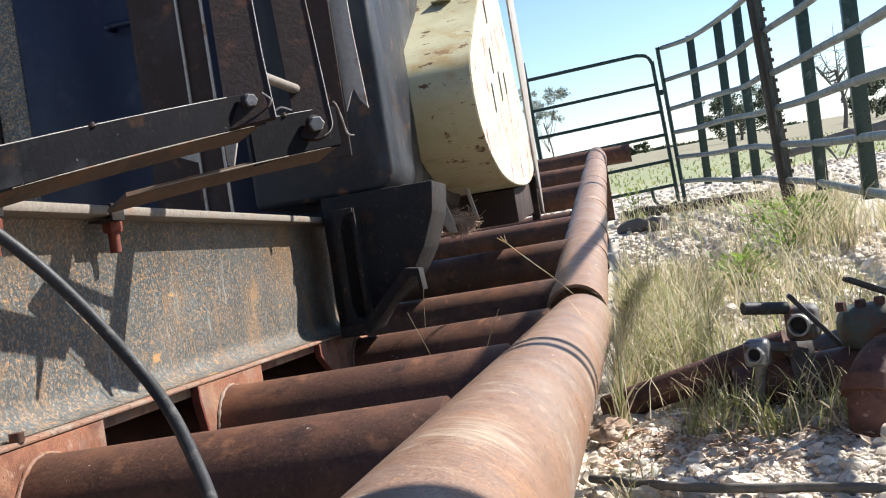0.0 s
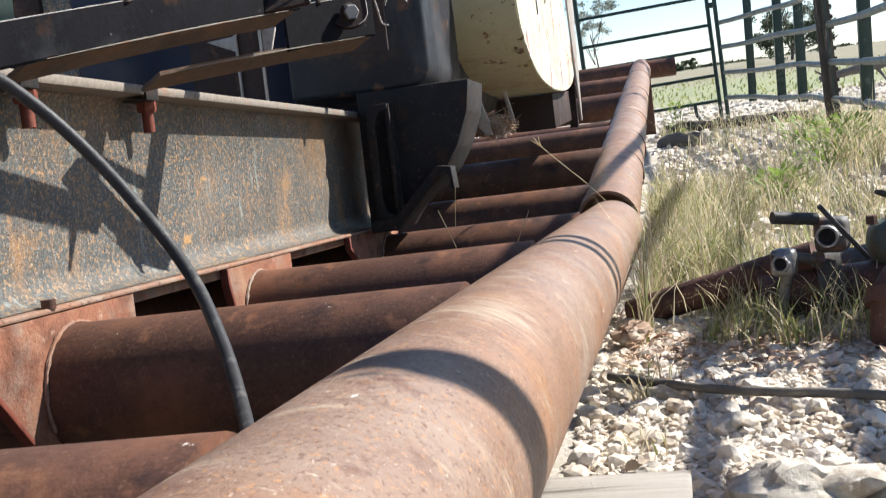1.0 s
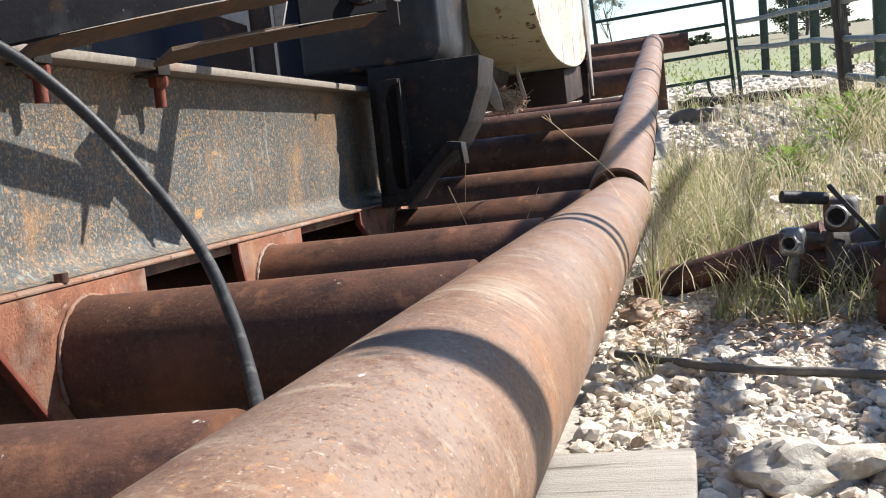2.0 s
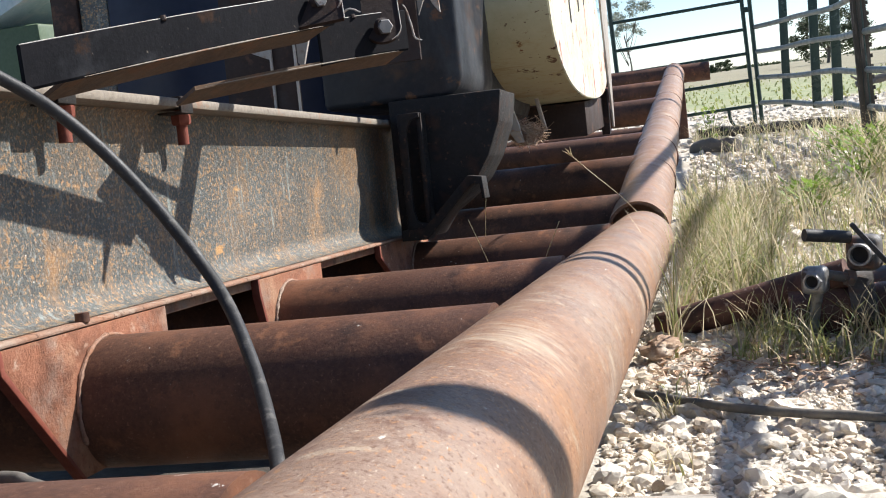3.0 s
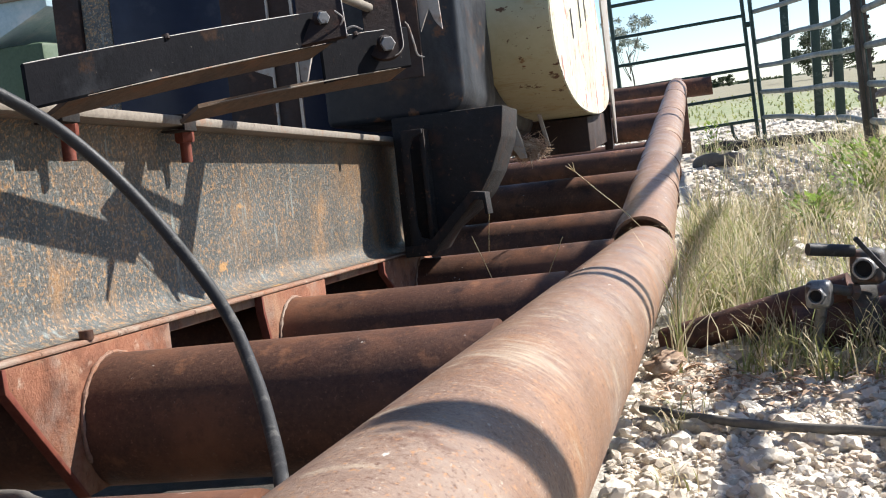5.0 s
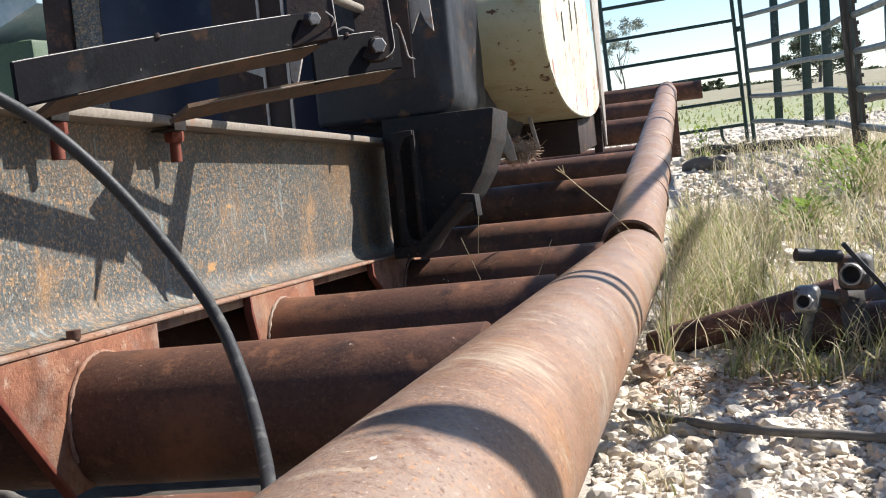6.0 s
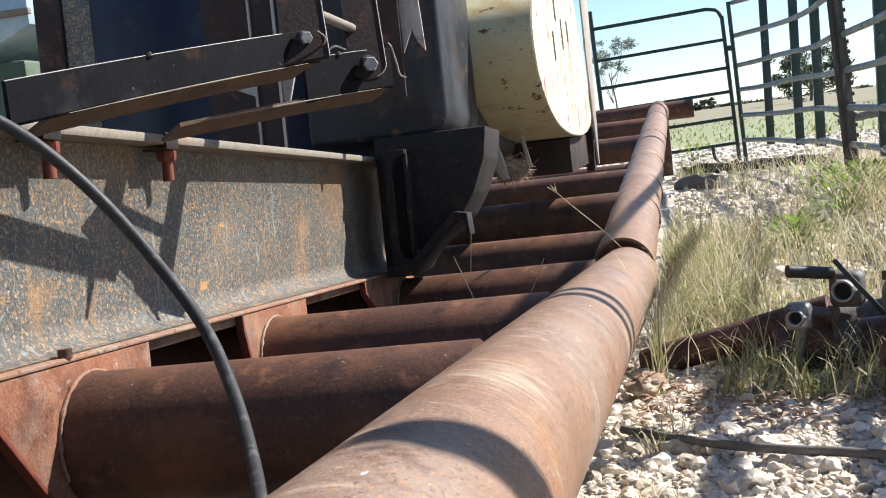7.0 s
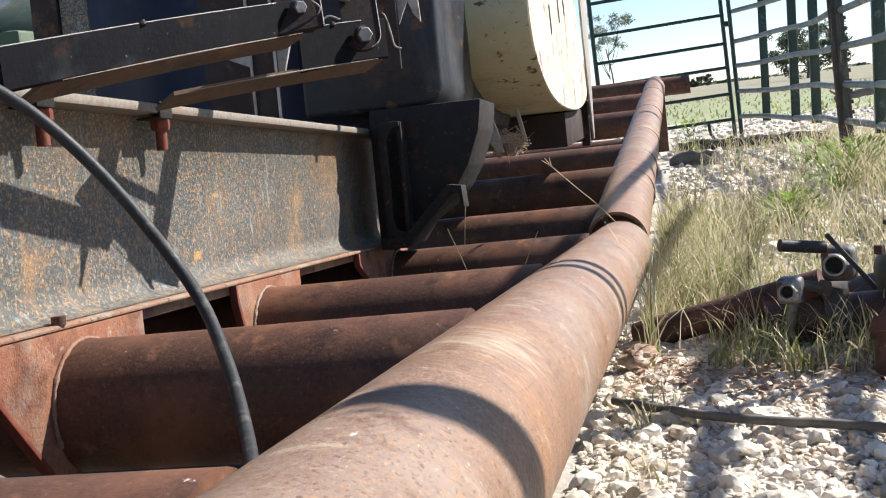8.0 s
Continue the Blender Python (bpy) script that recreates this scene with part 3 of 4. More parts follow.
# Backing body added to close the gap seen past the casing.
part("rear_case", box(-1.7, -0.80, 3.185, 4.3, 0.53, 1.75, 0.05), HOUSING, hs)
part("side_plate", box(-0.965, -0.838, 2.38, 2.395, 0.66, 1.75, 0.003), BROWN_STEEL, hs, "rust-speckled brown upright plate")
# A patch of sun on the housing, made as a pale plate.
part("lit_strip", prism([(-0.842, 0.80), (-0.822, 0.845), (-0.81, 0.87), (-0.795, 0.83), (-0.772, 0.80), (-0.785, 1.05), (-0.80, 1.75), (-0.86, 1.75)], "y", 2.42, 2.43, 0.002), EDGE, hs, "pale strip put in for a sunlit patch")

tank = thing("engine_cover", (-1.7, 3.4, 0.48), "navy blue painted engine cover", "machine cover", at=SKID)
part("panel", box(-2.27, -1.00, 2.75, 3.5, 0.40, 2.0, 0.03), NAVY, tank)
h = tube(smooth_path([(-1.705, 2.755, 1.283), (-1.705, 2.70, 1.283), (-1.675, 2.69, 1.283), (-1.625, 2.69, 1.283), (-1.595, 2.70, 1.283), (-1.595, 2.755, 1.283)], 6), 0.013, 12)
part("handle", h, NAVY, tank)

post = thing("frame_post", (-1.95, 2.45, 0.40), "grey and rust channel post beside the cover", "post", at=SKID)
part("face", box(-1.985, -1.885, 2.40, 2.412, 0.30, 1.9, 0.003), BEAM_PAINT, post)
part("flange", box(-2.085, -1.989, 2.39, 2.42, 0.30, 1.9, 0.003), BROWN_STEEL, post)
slim = thing("frame_post", (-1.11, 1.9, 0.40), "slim brown channel post with pale strips for its sunlit edges", "post", at=SKID)
part("web", box(-1.148, -1.074, 1.925, 1.935, 0.35, 1.8, 0.002), BROWN_STEEL, slim)
# Sunlit post edges, put in as thin pale strips.
for x in (-1.146, -1.076):
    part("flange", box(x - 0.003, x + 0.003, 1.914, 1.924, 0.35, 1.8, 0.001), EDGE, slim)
# Outline of a sunlit area as the camera sees it, added as a pale plate.
SUN_PATCH = [(-1.265, 0.708), (-1.116, 0.718), (-1.058, 0.723), (-1.084, 0.637), (-1.11, 0.663), (-1.187, 0.673)]
wide = thing("frame_post", (-1.36, 2.3, 0.40), "wide brown rusted flat post", "post", at=SKID)
part("face", box(-1.45, -1.26, 2.3, 2.315, 0.35, 1.9, 0.003), BROWN_STEEL, wide)
part("gusset", prism(SUN_PATCH, "y", 2.0, 2.012, 0.001), EDGE, wide, "pale plate put in for a sunlit surface behind the arms")


# lever arms: channel bars along the machine, each hanging on a strap that leans back
SIDE = Vector((0.974, 0.228, 0))


def ribbon(section, at, s0, s1, n, sag):
    """A section (across, up) drawn along an arm from s0 to s1, with a slight bow."""
    bm = bmesh.new()
    k = len(section)
    rows = [[bm.verts.new(at(s0 + (s1 - s0) * i / n, p, q + sag * math.sin(i * 3.1 / n))) for p, q in section] for i in range(n + 1)]
    for r0, r1 in zip(rows, rows[1:]):
        for c in range(k):
            bm.faces.new((r0[c], r0[(c + 1) % k], r1[(c + 1) % k], r1[c]))
    bm.faces.new(rows[0])
    bm.faces.new(list(reversed(rows[-1])))
    return bm


def lever(a, b, high, bolt, eye, pin, hexr, deep):
    """A channel bar from a to b (its lower front edge) with a strap at b. bolt: along and up from b; eye: the strap's rounded end, or 0 for a square one; deep: how much of the bar has a web; pin: the bent wire beside the bolt."""
    a, b = Vector(a), Vector(b)
    arm = thing("lever_arm", b, "dark channel lever arm hanging from a bolted strap", "lever", "lever arms")
    d = (b - a).normalized()
    flat = Vector((d.x, d.y, 0)).normalized()
    back = Vector((-flat.y, flat.x, 0))
    up = Vector((0, 0, 1))
    ln = (b - a).length

    def at(p, q, r):
        """p along the arm from its end b, q backward, r upward."""
        return b + d * p + back * q + up * r
    part("web", ribbon([(0, 0.004), (0.003, 0), (0.008, 0), (0.008, high), (0.004, high + 0.002), (0, high)], at, -ln * deep, -0.004, 16, 0.003), ARM_BLACK, arm, "black painted web with dusty scuffs")
    part("bottom_flange", ribbon([(0.0085, 0.0), (0.066, -0.022), (0.068, -0.015), (0.0085, 0.007)], at, -ln + 0.07, -0.01, 16, 0.003), LIP_BROWN, arm, "rust-brown lower flange")
    # Pale beads draw the sunlit lines along the bar's worn edges.
    part("worn_edge", tube([at(-ln * 0.86 + ln * 0.80 * i / 12, -0.0005, 0.002 + 0.003 * math.sin(0.4 + i * 0.21)) for i in range(13)], [0.0004 + 0.0011 * math.sin(0.1 + i * 0.25) for i in range(13)], 6), FLANGE, arm)
    part("worn_edge", tube([at((-ln + ln * 0.85 * i / 12) * deep, 0.002, high + 0.001 + 0.003 * math.sin(0.15 + i * 0.21)) for i in range(13)], [0.0009] * 13, 6), EDGE, arm)
    part("weld_spot", straight(at(-ln * deep * 0.62, 0.001, high), at(-ln * deep * 0.62, 0.003, high + 0.007), 0.006, 9, 1), BROWN_STEEL, arm)
    c = at(bolt[0], -0.013, bolt[1])
    rise = (up + Vector((-0.30, 0.95, 0)) * 0.72).normalized()
    face = SIDE.cross(rise).normalized()
    w = eye or 0.040
    low = [(-w, -0.055), (w * 1.1, -0.045)] if not eye else [(w * math.sin(q), -w * math.cos(q)) for q in [-1.5 + 3.0 * k / 14 for k in range(15)]]
    ring = low + [(w * 0.95, 0.62), (-w * 0.95, 0.62)]
    bm = bmesh.new()
    v0 = [bm.verts.new(c + SIDE * p + rise * q) for p, q in ring]
    v1 = [bm.verts.new(c + SIDE * p + rise * q - face * 0.008) for p, q in ring]
    bm.faces.new(v0)
    bm.faces.new(list(reversed(v1)))
    for k in range(len(ring)):
        bm.faces.new((v0[k], v0[(k + 1) % len(ring)], v1[(k + 1) % len(ring)], v1[k]))
    part("strap", bm, STRAP_BROWN, arm, "brown rusted strap")
    # Hidden leg added to widen the strap's shadow on the beam.
    leg = bmesh.new()
    corner = [(-w, 0.009), (-w + 0.007, 0.009), (-w + 0.007, 0.062), (-w, 0.062)]
    l0, l1 = ([leg.verts.new(c + SIDE * p + rise * h - face * q) for p, q in corner] for h in (-0.02, 0.62))
    leg.faces.new(l0)
    leg.faces.new(list(reversed(l1)))
    for k in range(4):
        leg.faces.new((l0[k], l0[(k + 1) % 4], l1[(k + 1) % 4], l1[k]))
    part("strap_leg", leg, STRAP_BROWN, arm)
    # Pale bead stands in for sunlight along the strap's right edge.
    right = [(p, q) for p, q in ring if p > w * 0.4][:-1] + [(w - w * 0.05 * k / 6, 0.62 * k / 6) for k in range(1, 7)]
    part("strap_edge", tube([c + SIDE * (p + 0.001) + rise * q + face * 0.001 for p, q in right], [0.0010] * len(right), 8), EDGE, arm, "pale bead for the strap's sunlit edge")
    wire = smooth_path([c + SIDE * (p * 0.0010) - up * (q * 0.0010) - back * 0.02 for p, q in pin], 5)
    part("clip", tube(wire, [0.0012 + 0.0008 * math.sin(k * 3.1 / len(wire)) for k in range(len(wire))], 8), EDGE, arm, "bent wire clip")
    part("washer", straight(c + back * 0.004, c - back * 0.006, hexr * 1.2, 24, 1), BROWN_STEEL, arm)
    part("bolt", hexhead(c - back * 0.006, -back - SIDE * 0.05 - flat * 0.6, hexr, hexr * 0.9), CHROME_DULL, arm, "dull grey hex bolt head")


lever((-0.865, 1.344, 0.761), (-0.645, 2.016, 0.847), 0.060, (-0.069, 0.048), 0, ((12, -10), (25, 5), (16, 23), (22, 28), (40, 21), (58, 29)), 0.012, 1.0)
lever((-0.865, 1.73, 0.747), (-0.573, 2.2575, 0.797), 0.079, (-0.087, 0.053), 0.036, ((30, -38), (36, -28), (42, 0), (46, 24), (51, 31), (60, 34)), 0.0155, 0.40)
single("link_rod", straight((-0.670, 2.0475, 0.949), (-0.641, 2.226, 0.923), 0.0095, 20, 4), FLANGE, "pale round steel rod joining two lever straps", "rod", (-0.62, 2.0, 0.93))

# ---------------------------------------------------------------- yellow belt guard
gd = thing("belt_guard", (-0.63, 4.8, 0.63), "chipped cream-yellow belt guard with flaking side", "belt guard")
outline = [(3.99, 1.17), (3.86, 1.09), (3.81, 1.00), (3.83, 0.91), (3.90, 0.83), (4.08, 0.745), (4.32, 0.685), (4.7, 0.643), (5.2, 0.625), (5.6, 0.645), (5.82, 0.70), (5.85, 0.78), (5.74, 0.92),
           (5.46, 1.24), (5.34, 1.49), (5.3, 2.3), (4.95, 2.3), (4.62, 1.52), (4.45, 1.385), (4.2, 1.265)]
front = [(p.x, p.y) for p in smooth_path([(u, v, 0) for u, v in outline[:13]], 4)]
outline = front + outline[13:-3] + [(p.x, p.y) for p in smooth_path([(u, v, 0) for u, v in outline[-3:] + outline[:1]], 4)][:-1]
gl, gr = -0.785, -0.478
body = prism([(u, v) for u, v in outline], "x", gl, gr - 0.004, 0.0)
part("shell", body, YELLOW, gd, "", 40)
side = prism([(4.8 + (u - 4.8) * 0.992, 1.1 + (v - 1.1) * 0.992) for u, v in outline], "x", gr - 0.003, gr, 0.0)
part("side_cover", side, FLAKED, gd, "flaking side panel toned paler as the sunlit side")
# Flat black patches stand in for the dark of the slots.
for u, v, l in ((4.75, 0.99, 0.13), (4.55, 1.09, 0.11), (4.98, 1.03, 0.10), (4.42, 0.93, 0.12), (4.62, 1.30, 0.10)):
    part("slot", prism([(u, v), (u + 0.035, v + 0.01), (u + 0.02, v + l), (u - 0.015, v + l - 0.01)], "x", gr - 0.001, gr + 0.002, 0), BLACK, gd)
part("data_plate", box(-0.66, -0.585, 4.42, 4.50, 1.392, 1.398, 0.0), LABEL, gd, "small stamped data plate")
gp = thing("back_plate", (-0.47, 6.0, 0.47), "thin grey steel plate behind the belt guard", "plate")
part("sheet", prism([(5.86, 0.47), (5.9, 0.46), (6.15, 1.2), (6.15, 2.4), (5.75, 2.4), (5.76, 1.0)], "x", -0.476, -0.466, 0.002), EDGE, gp)
sb = thing("guard_support", (-0.66, 5.4, 0.3), "brown rusted box support under the guard", "support")
part("box", box(-0.78, -0.515, 5.0, 5.9, 0.47, 0.622, 0.006), BROWN_STEEL, sb)
part("leg", box(-0.53, -0.49, 5.86, 5.94, 0.43, 0.66, 0.003), BROWN_STEEL, sb)
nb = thing("hanger_bracket", (-0.72, 4.3, 0.5), "pale channel bracket holding a dry nest", "bracket")
part("strap", prism([(-0.765, 0.685), (-0.752, 0.56), (-0.715, 0.50), (-0.69, 0.50), (-0.70, 0.56), (-0.735, 0.685)], "y", 4.3, 4.33, 0.002), EDGE, nb)
part("strap", prism([(-0.655, 0.66), (-0.64, 0.66), (-0.615, 0.53), (-0.63, 0.53)], "y", 4.45, 4.47, 0.002), EDGE, nb)
rng = random.Random(5)
vs, fs = [], []
for _ in range(900):
    c = Vector((rng.gauss(-0.69, 0.028), rng.gauss(4.38, 0.03), rng.gauss(0.53, 0.018)))
    d = Vector((rng.gauss(0, 1), rng.gauss(0, 1), rng.gauss(0, 0.5))).normalized() * rng.uniform(0.015, 0.04)
    s = d.orthogonal().normalized() * 0.0012
    n = len(vs)
    vs += [tuple(c - d - s), tuple(c - d + s), tuple(c + d + s), tuple(c + d - s)]
    fs.append((n, n + 1, n + 2, n + 3))
nest = tagged(new("nest", joined("nest", vs, fs, TAWNY)), "dry straw bird nest in a bracket", "nest")

# ---------------------------------------------------------------- shed on the far side
sh = thing("machine_cab", (-3.6, 5.6, 0.0), "faded green machine cab with pale blue sheet roof", "cab")
part("wall", box(-5.2, -3.10, 5.0, 7.0, 0.3, 1.30, 0.02), GREEN_SHED, sh)
part("roof", prism([(-5.2, 0.55), (-3.02, 1.455), (-3.02, 1.60), (-5.2, 1.60)], "y", 4.96, 7.1, 0.004), BLUE_SHEET, sh)
part("rib", box(-3.5, -3.0, 4.93, 4.96, 1.50, 1.53, 0.004), FLANGE, sh)
part("skid_foot", box(-5.1, -3.2, 5.1, 6.9, -0.05, 0.3, 0.01), DARK_STEEL, sh)

# ---------------------------------------------------------------- hoses and board
hose = smooth_path([(-0.96, 1.15, 0.855), (-0.897, 1.2, 0.825), (-0.847, 1.25, 0.781), (-0.802, 1.29, 0.734), (-0.751, 1.32, 0.667), (-0.695, 1.34, 0.58), (-0.627, 1.33, 0.478), (-0.562, 1.25, 0.404), (-0.505, 1.15, 0.347), (-0.46, 1.05, 0.321), (-0.44, 0.98, 0.26), (-0.43, 0.93, 0.1)], 10)
single("hose", tube(hose, 0.0085, 16), RUBBER, "black rubber hose drooping over the skid", "hose", (-0.6, 1.2, 0.1))
cable = smooth_path([(-0.194, 2.353, 0.03), (-0.163, 2.325, 0.03), (-0.065, 2.251, 0.03), (0.031, 2.19, 0.03), (0.132, 2.145, 0.03), (0.252, 2.102, 0.03), (0.62, 1.93, 0.03), (1.1, 1.9, 0.02)], 8)
cb = single("hose", tube(cable, 0.0092, 14, bore=0.007), GREY_RUBBER, "dusty black hose lying on the gravel", "hose", (0, 2.3, 0.02))
single("board", box(-0.38, -0.035, 1.22, 1.70, 0.004, 0.048, 0.007), WOOD, "weathered grey wooden board on the gravel", "board", (-0.1, 1.45, 0))

tail = smooth_path([(-1.25, 1.02, 0.27), (-0.95, 1.01, 0.34), (-0.747, 0.989, 0.352), (-0.692, 0.966, 0.352), (-0.630, 0.925, 0.345), (-0.56, 0.86, 0.30), (-0.50, 0.84, 0.20)], 8)
single("hose", tube(tail, 0.0085, 14), GREY_RUBBER, "dusty black hose end crossing the skid", "hose", (-0.7, 0.95, 0.2))

# ---------------------------------------------------------------- gate and panels
gate = thing("gate", (0.45, 13.4, 0.0), "dark green tubular farm gate standing closed", "gate")
ZR = (1.80, 1.43, 1.11, 0.84, 0.54, 0.25)


def gz(z, x):
    return z + 0.042 * (x - 0.4)


for z in ZR:
    if z == 1.80:
        p = smooth_path([(-0.97, 13.4, gz(z, -0.97)), (0.30, 13.4, gz(z, 0.3))], 4) + smooth_path([(0.30, 13.4, gz(z, 0.3)), (0.42, 13.4, 1.765), (0.475, 13.4, 1.66)], 5)[1:]
        part("rail", tube(p, 0.021, 14), GREEN_PIPE, gate)
    else:
        part("rail", straight((-0.97, 13.4, gz(z, -0.97)), (0.50, 13.4, gz(z, 0.5)), 0.019, 14, 3), GREEN_PIPE, gate)
part("upright", straight((0.47, 13.4, 1.70), (0.525, 13.4, 0.05), 0.023, 14, 3), GREEN_PIPE, gate)
part("upright", straight((-1.0, 13.4, 1.95), (-0.96, 13.4, 0.2), 0.026, 14, 3), GREEN_PIPE, gate)
part("brace", tube(smooth_path([(0.24, 13.4, 0.26), (0.26, 13.4, 0.10), (0.36, 13.4, 0.02), (0.52, 13.4, 0.06)], 6), 0.019, 12), GREEN_PIPE, gate)
part("latch", box(0.48, 0.58, 13.37, 13.43, 1.30, 1.36, 0.006), GREEN_PIPE, gate)

LINE = ((13.4, 0.56), (12.75, 0.84), (11.6, 1.04), (10.8, 1.15), (9.3, 1.20), (8.1, 1.28), (6.5, 1.27), (5.0, 1.20), (3.6, 1.12), (2.4, 1.08), (1.0, 1.08), (-3.0, 1.12))


def along(y):
    """A place on the fence's bowed line, at the given distance."""
    x = float(np.interp(-y, [-p[0] for p in LINE], [p[1] for p in LINE]))
    return Vector((x, y, 0))


def fence(y0, y1, ups, rails=ZR):
    f = thing("livestock_fence", along((y0 + y1) / 2), "dark green livestock fence with greyed round rails", "fence", "livestock fences")
    for z in rails:
        pts = [along(y0 + (y1 - y0) * k / 12) + Vector((0, 0, z + 0.02 + 0.010 * math.sin(k * 0.7 + z * 5))) for k in range(13)]
        part("rail", tube(pts, 0.026, 14), GREY_PIPE, f, "greyed rail")
    for y in ups:
        p = along(y)
        bm = box(-0.042, 0.042, 0.028, 0.088, 0.22, 1.86, 0.006)
        bm.transform(Matrix.Translation((p.x, p.y, 0)) @ Matrix.Rotation(radians(1.5), 4, "Y"))
        up = part("upright", bm, GREEN_PIPE, f)
        for z in ZR:
            part("saddle", box(p.x - 0.012, p.x + 0.012, y - 0.026, y - 0.022, z + 0.0, z + 0.022, 0.001), EDGE, up)
    for y in (y0, y1):
        p = along(y)
        part("end_post", straight(p + Vector((-0.045, 0, 1.84)), p + Vector((0.0, 0, 0.0)), 0.024, 14, 3), GREEN_PIPE, f)


fence(13.32, 9.38, (12.75, 11.6, 10.8))
fence(9.22, 3.16, (8.1, 6.5))
# Unseen near run, inferred from shadows and spaced to cast them on the rail.
fence(3.04, -2.8, (1.76, 0.4, -1.0), ZR[1:])
fp = along(9.3)
bm = box(-0.055, 0.055, -0.09, -0.055, -0.2, 2.4, 0.006)
box(-0.012, 0.012, -0.115, -0.092, -0.2, 2.4, 0.003, bm)
for k in range(26):
    box(0.056, 0.072, -0.085, -0.065, 0.25 + k * 0.08, 0.28 + k * 0.08, 0.002, bm, 1)
bm.transform(Matrix.Translation(fp) @ Matrix.Rotation(radians(-1.5), 4, "Y"))
tp = single("fence_post", bm, POST_WOOD, "dark notched steel and wood fence post", "post", fp)

# ---------------------------------------------------------------- valve pile
vp = thing("valve_assembly", (0.25, 2.75, 0.0), "pile of grimy iron valves and pipe fittings in grass", "valves")
part("pipe", straight((-0.17, 3.02, 0.02), (0.30, 2.88, 0.155), 0.040, 24, 8), BROWN_PIPE, vp, "red-brown pipe end")
part("pipe", straight((0.16, 2.88, 0.06), (0.95, 2.80, 0.10), 0.062, 28, 8), RUST_SHADED, vp, "red-brown lying pipe")
part("pipe", straight((0.05, 3.0, 0.04), (0.60, 3.05, 0.12), 0.05, 24, 8), IRON, vp, "dark iron pipe")


def cast_valve(c, d, r, size, mat, label):
    """A small cast valve: a rounded body, a hexagonal open end and a collar."""
    c, d = Vector(c), Vector(d).normalized()
    body = box(-size * 0.9, size * 0.9, -size * 0.9, size * 0.9, -size, size, size * 0.42, seg=4)
    body.transform(Matrix.Translation(c) @ d.to_track_quat("-Y", "Z").to_matrix().to_4x4())
    b = part("valve_body", body, mat, vp, label)
    ring = bmesh.new()
    s, o = frame_of(d)
    outer = c + d * size * 1.22
    for n, rr in ((6, r * 1.55),):
        a0 = [ring.verts.new(c + d * size * 0.6 + (s * math.cos(k * math.pi / 3) + o * math.sin(k * math.pi / 3)) * rr) for k in range(6)]
        a1 = [ring.verts.new(outer - d * 0.004 + (s * math.cos(k * math.pi / 3) + o * math.sin(k * math.pi / 3)) * rr) for k in range(6)]
        a2 = [ring.verts.new(outer + (s * math.cos(k * math.pi / 3) + o * math.sin(k * math.pi / 3)) * rr * 0.92) for k in range(6)]
        for p, q in ((a0, a1), (a1, a2)):
            for k in range(6):
                ring.faces.new((p[k], p[(k + 1) % 6], q[(k + 1) % 6], q[k]))
        ring.faces.new(list(reversed(a0)))
    part("hex_end", ring, mat, b)
    sleeve = bmesh.new()
    back, lip, turns = c + d * size * 0.6, outer + d * 0.006, 28
    hoops = [[sleeve.verts.new(p + (s * math.cos(k * math.tau / turns) + o * math.sin(k * math.tau / turns)) * w) for k in range(turns)]
             for p, w in ((back, r * 1.35), (lip - d * 0.003, r * 1.35), (lip, r * 1.27), (lip, r * 1.06), (lip - d * 0.003, r), (back, r))]
    for p, q in zip(hoops, hoops[1:]):
        for k in range(turns):
            sleeve.faces.new((p[k], p[(k + 1) % turns], q[(k + 1) % turns], q[k]))
    bmesh.ops.recalc_face_normals(sleeve, faces=sleeve.faces[:])
    part("collar", sleeve, CHROME, b, "pale worn rim")
    # Black disc stands in for the dark depth of the bore.
    part("bore", straight(outer - d * size * 0.30, outer - d * size * 0.24, r * 0.995, 20, 1), BLACK, b)
    return b


cast_valve((0.212, 2.74, 0.172), (-0.30, -1, 0.06), 0.0145, 0.032, CHROME, "shiny grey cast valve")
cast_valve((0.335, 2.82, 0.215), (-0.35, -1, 0.05), 0.020, 0.042, IRON, "dark hexagonal valve body")
part("stem", straight((0.235, 2.76, 0.18), (0.30, 2.79, 0.16), 0.012, 16, 2), IRON, vp)
part("gland_nut", hexhead((0.285, 2.785, 0.164), (0.95, 0.3, -0.2), 0.021, 0.020), IRON, vp)
part("stem", straight((0.22, 2.76, 0.15), (0.20, 2.80, 0.03), 0.013, 16, 2), CHROME, vp)
part("handle", straight((0.196, 2.76, 0.277), (0.30, 2.80, 0.258), 0.015, 16, 3), RUBBER, vp, "black plug handle")


def bar(a, b, w, t, mat, name="lever_handle"):
    a, b = Vector(a), Vector(b)
    bm = box(-w, w, -t, t, 0, (b - a).length, min(w, t) * 0.7)
    bm.transform(Matrix.Translation(a) @ (b - a).to_track_quat("Z", "Y").to_matrix().to_4x4())
    part(name, bm, mat, vp, "black flat lever handle")


bar((0.298, 2.72, 0.300), (0.40, 2.72, 0.165), 0.014, 0.006, RUBBER)
bar((0.43, 2.72, 0.318), (0.62, 2.80, 0.215), 0.016, 0.006, RUBBER)
tb = box(0.42, 0.62, 2.80, 2.93, 0.12, 0.232, 0.045, seg=4)
teal = part("valve_body", tb, TEAL, vp, "faded teal cast valve body", 50)
for x in (0.43, 0.475, 0.52, 0.565):
    part("bolt", hexhead((x, 2.84, 0.226), (0, 0, 1), 0.013, 0.022), BROWN_PIPE, teal)
elb = smooth_path([(0.41, 2.52, -0.02), (0.415, 2.53, 0.07), (0.43, 2.56, 0.115), (0.48, 2.62, 0.145), (0.56, 2.66, 0.15), (0.75, 2.70, 0.15)], 6)
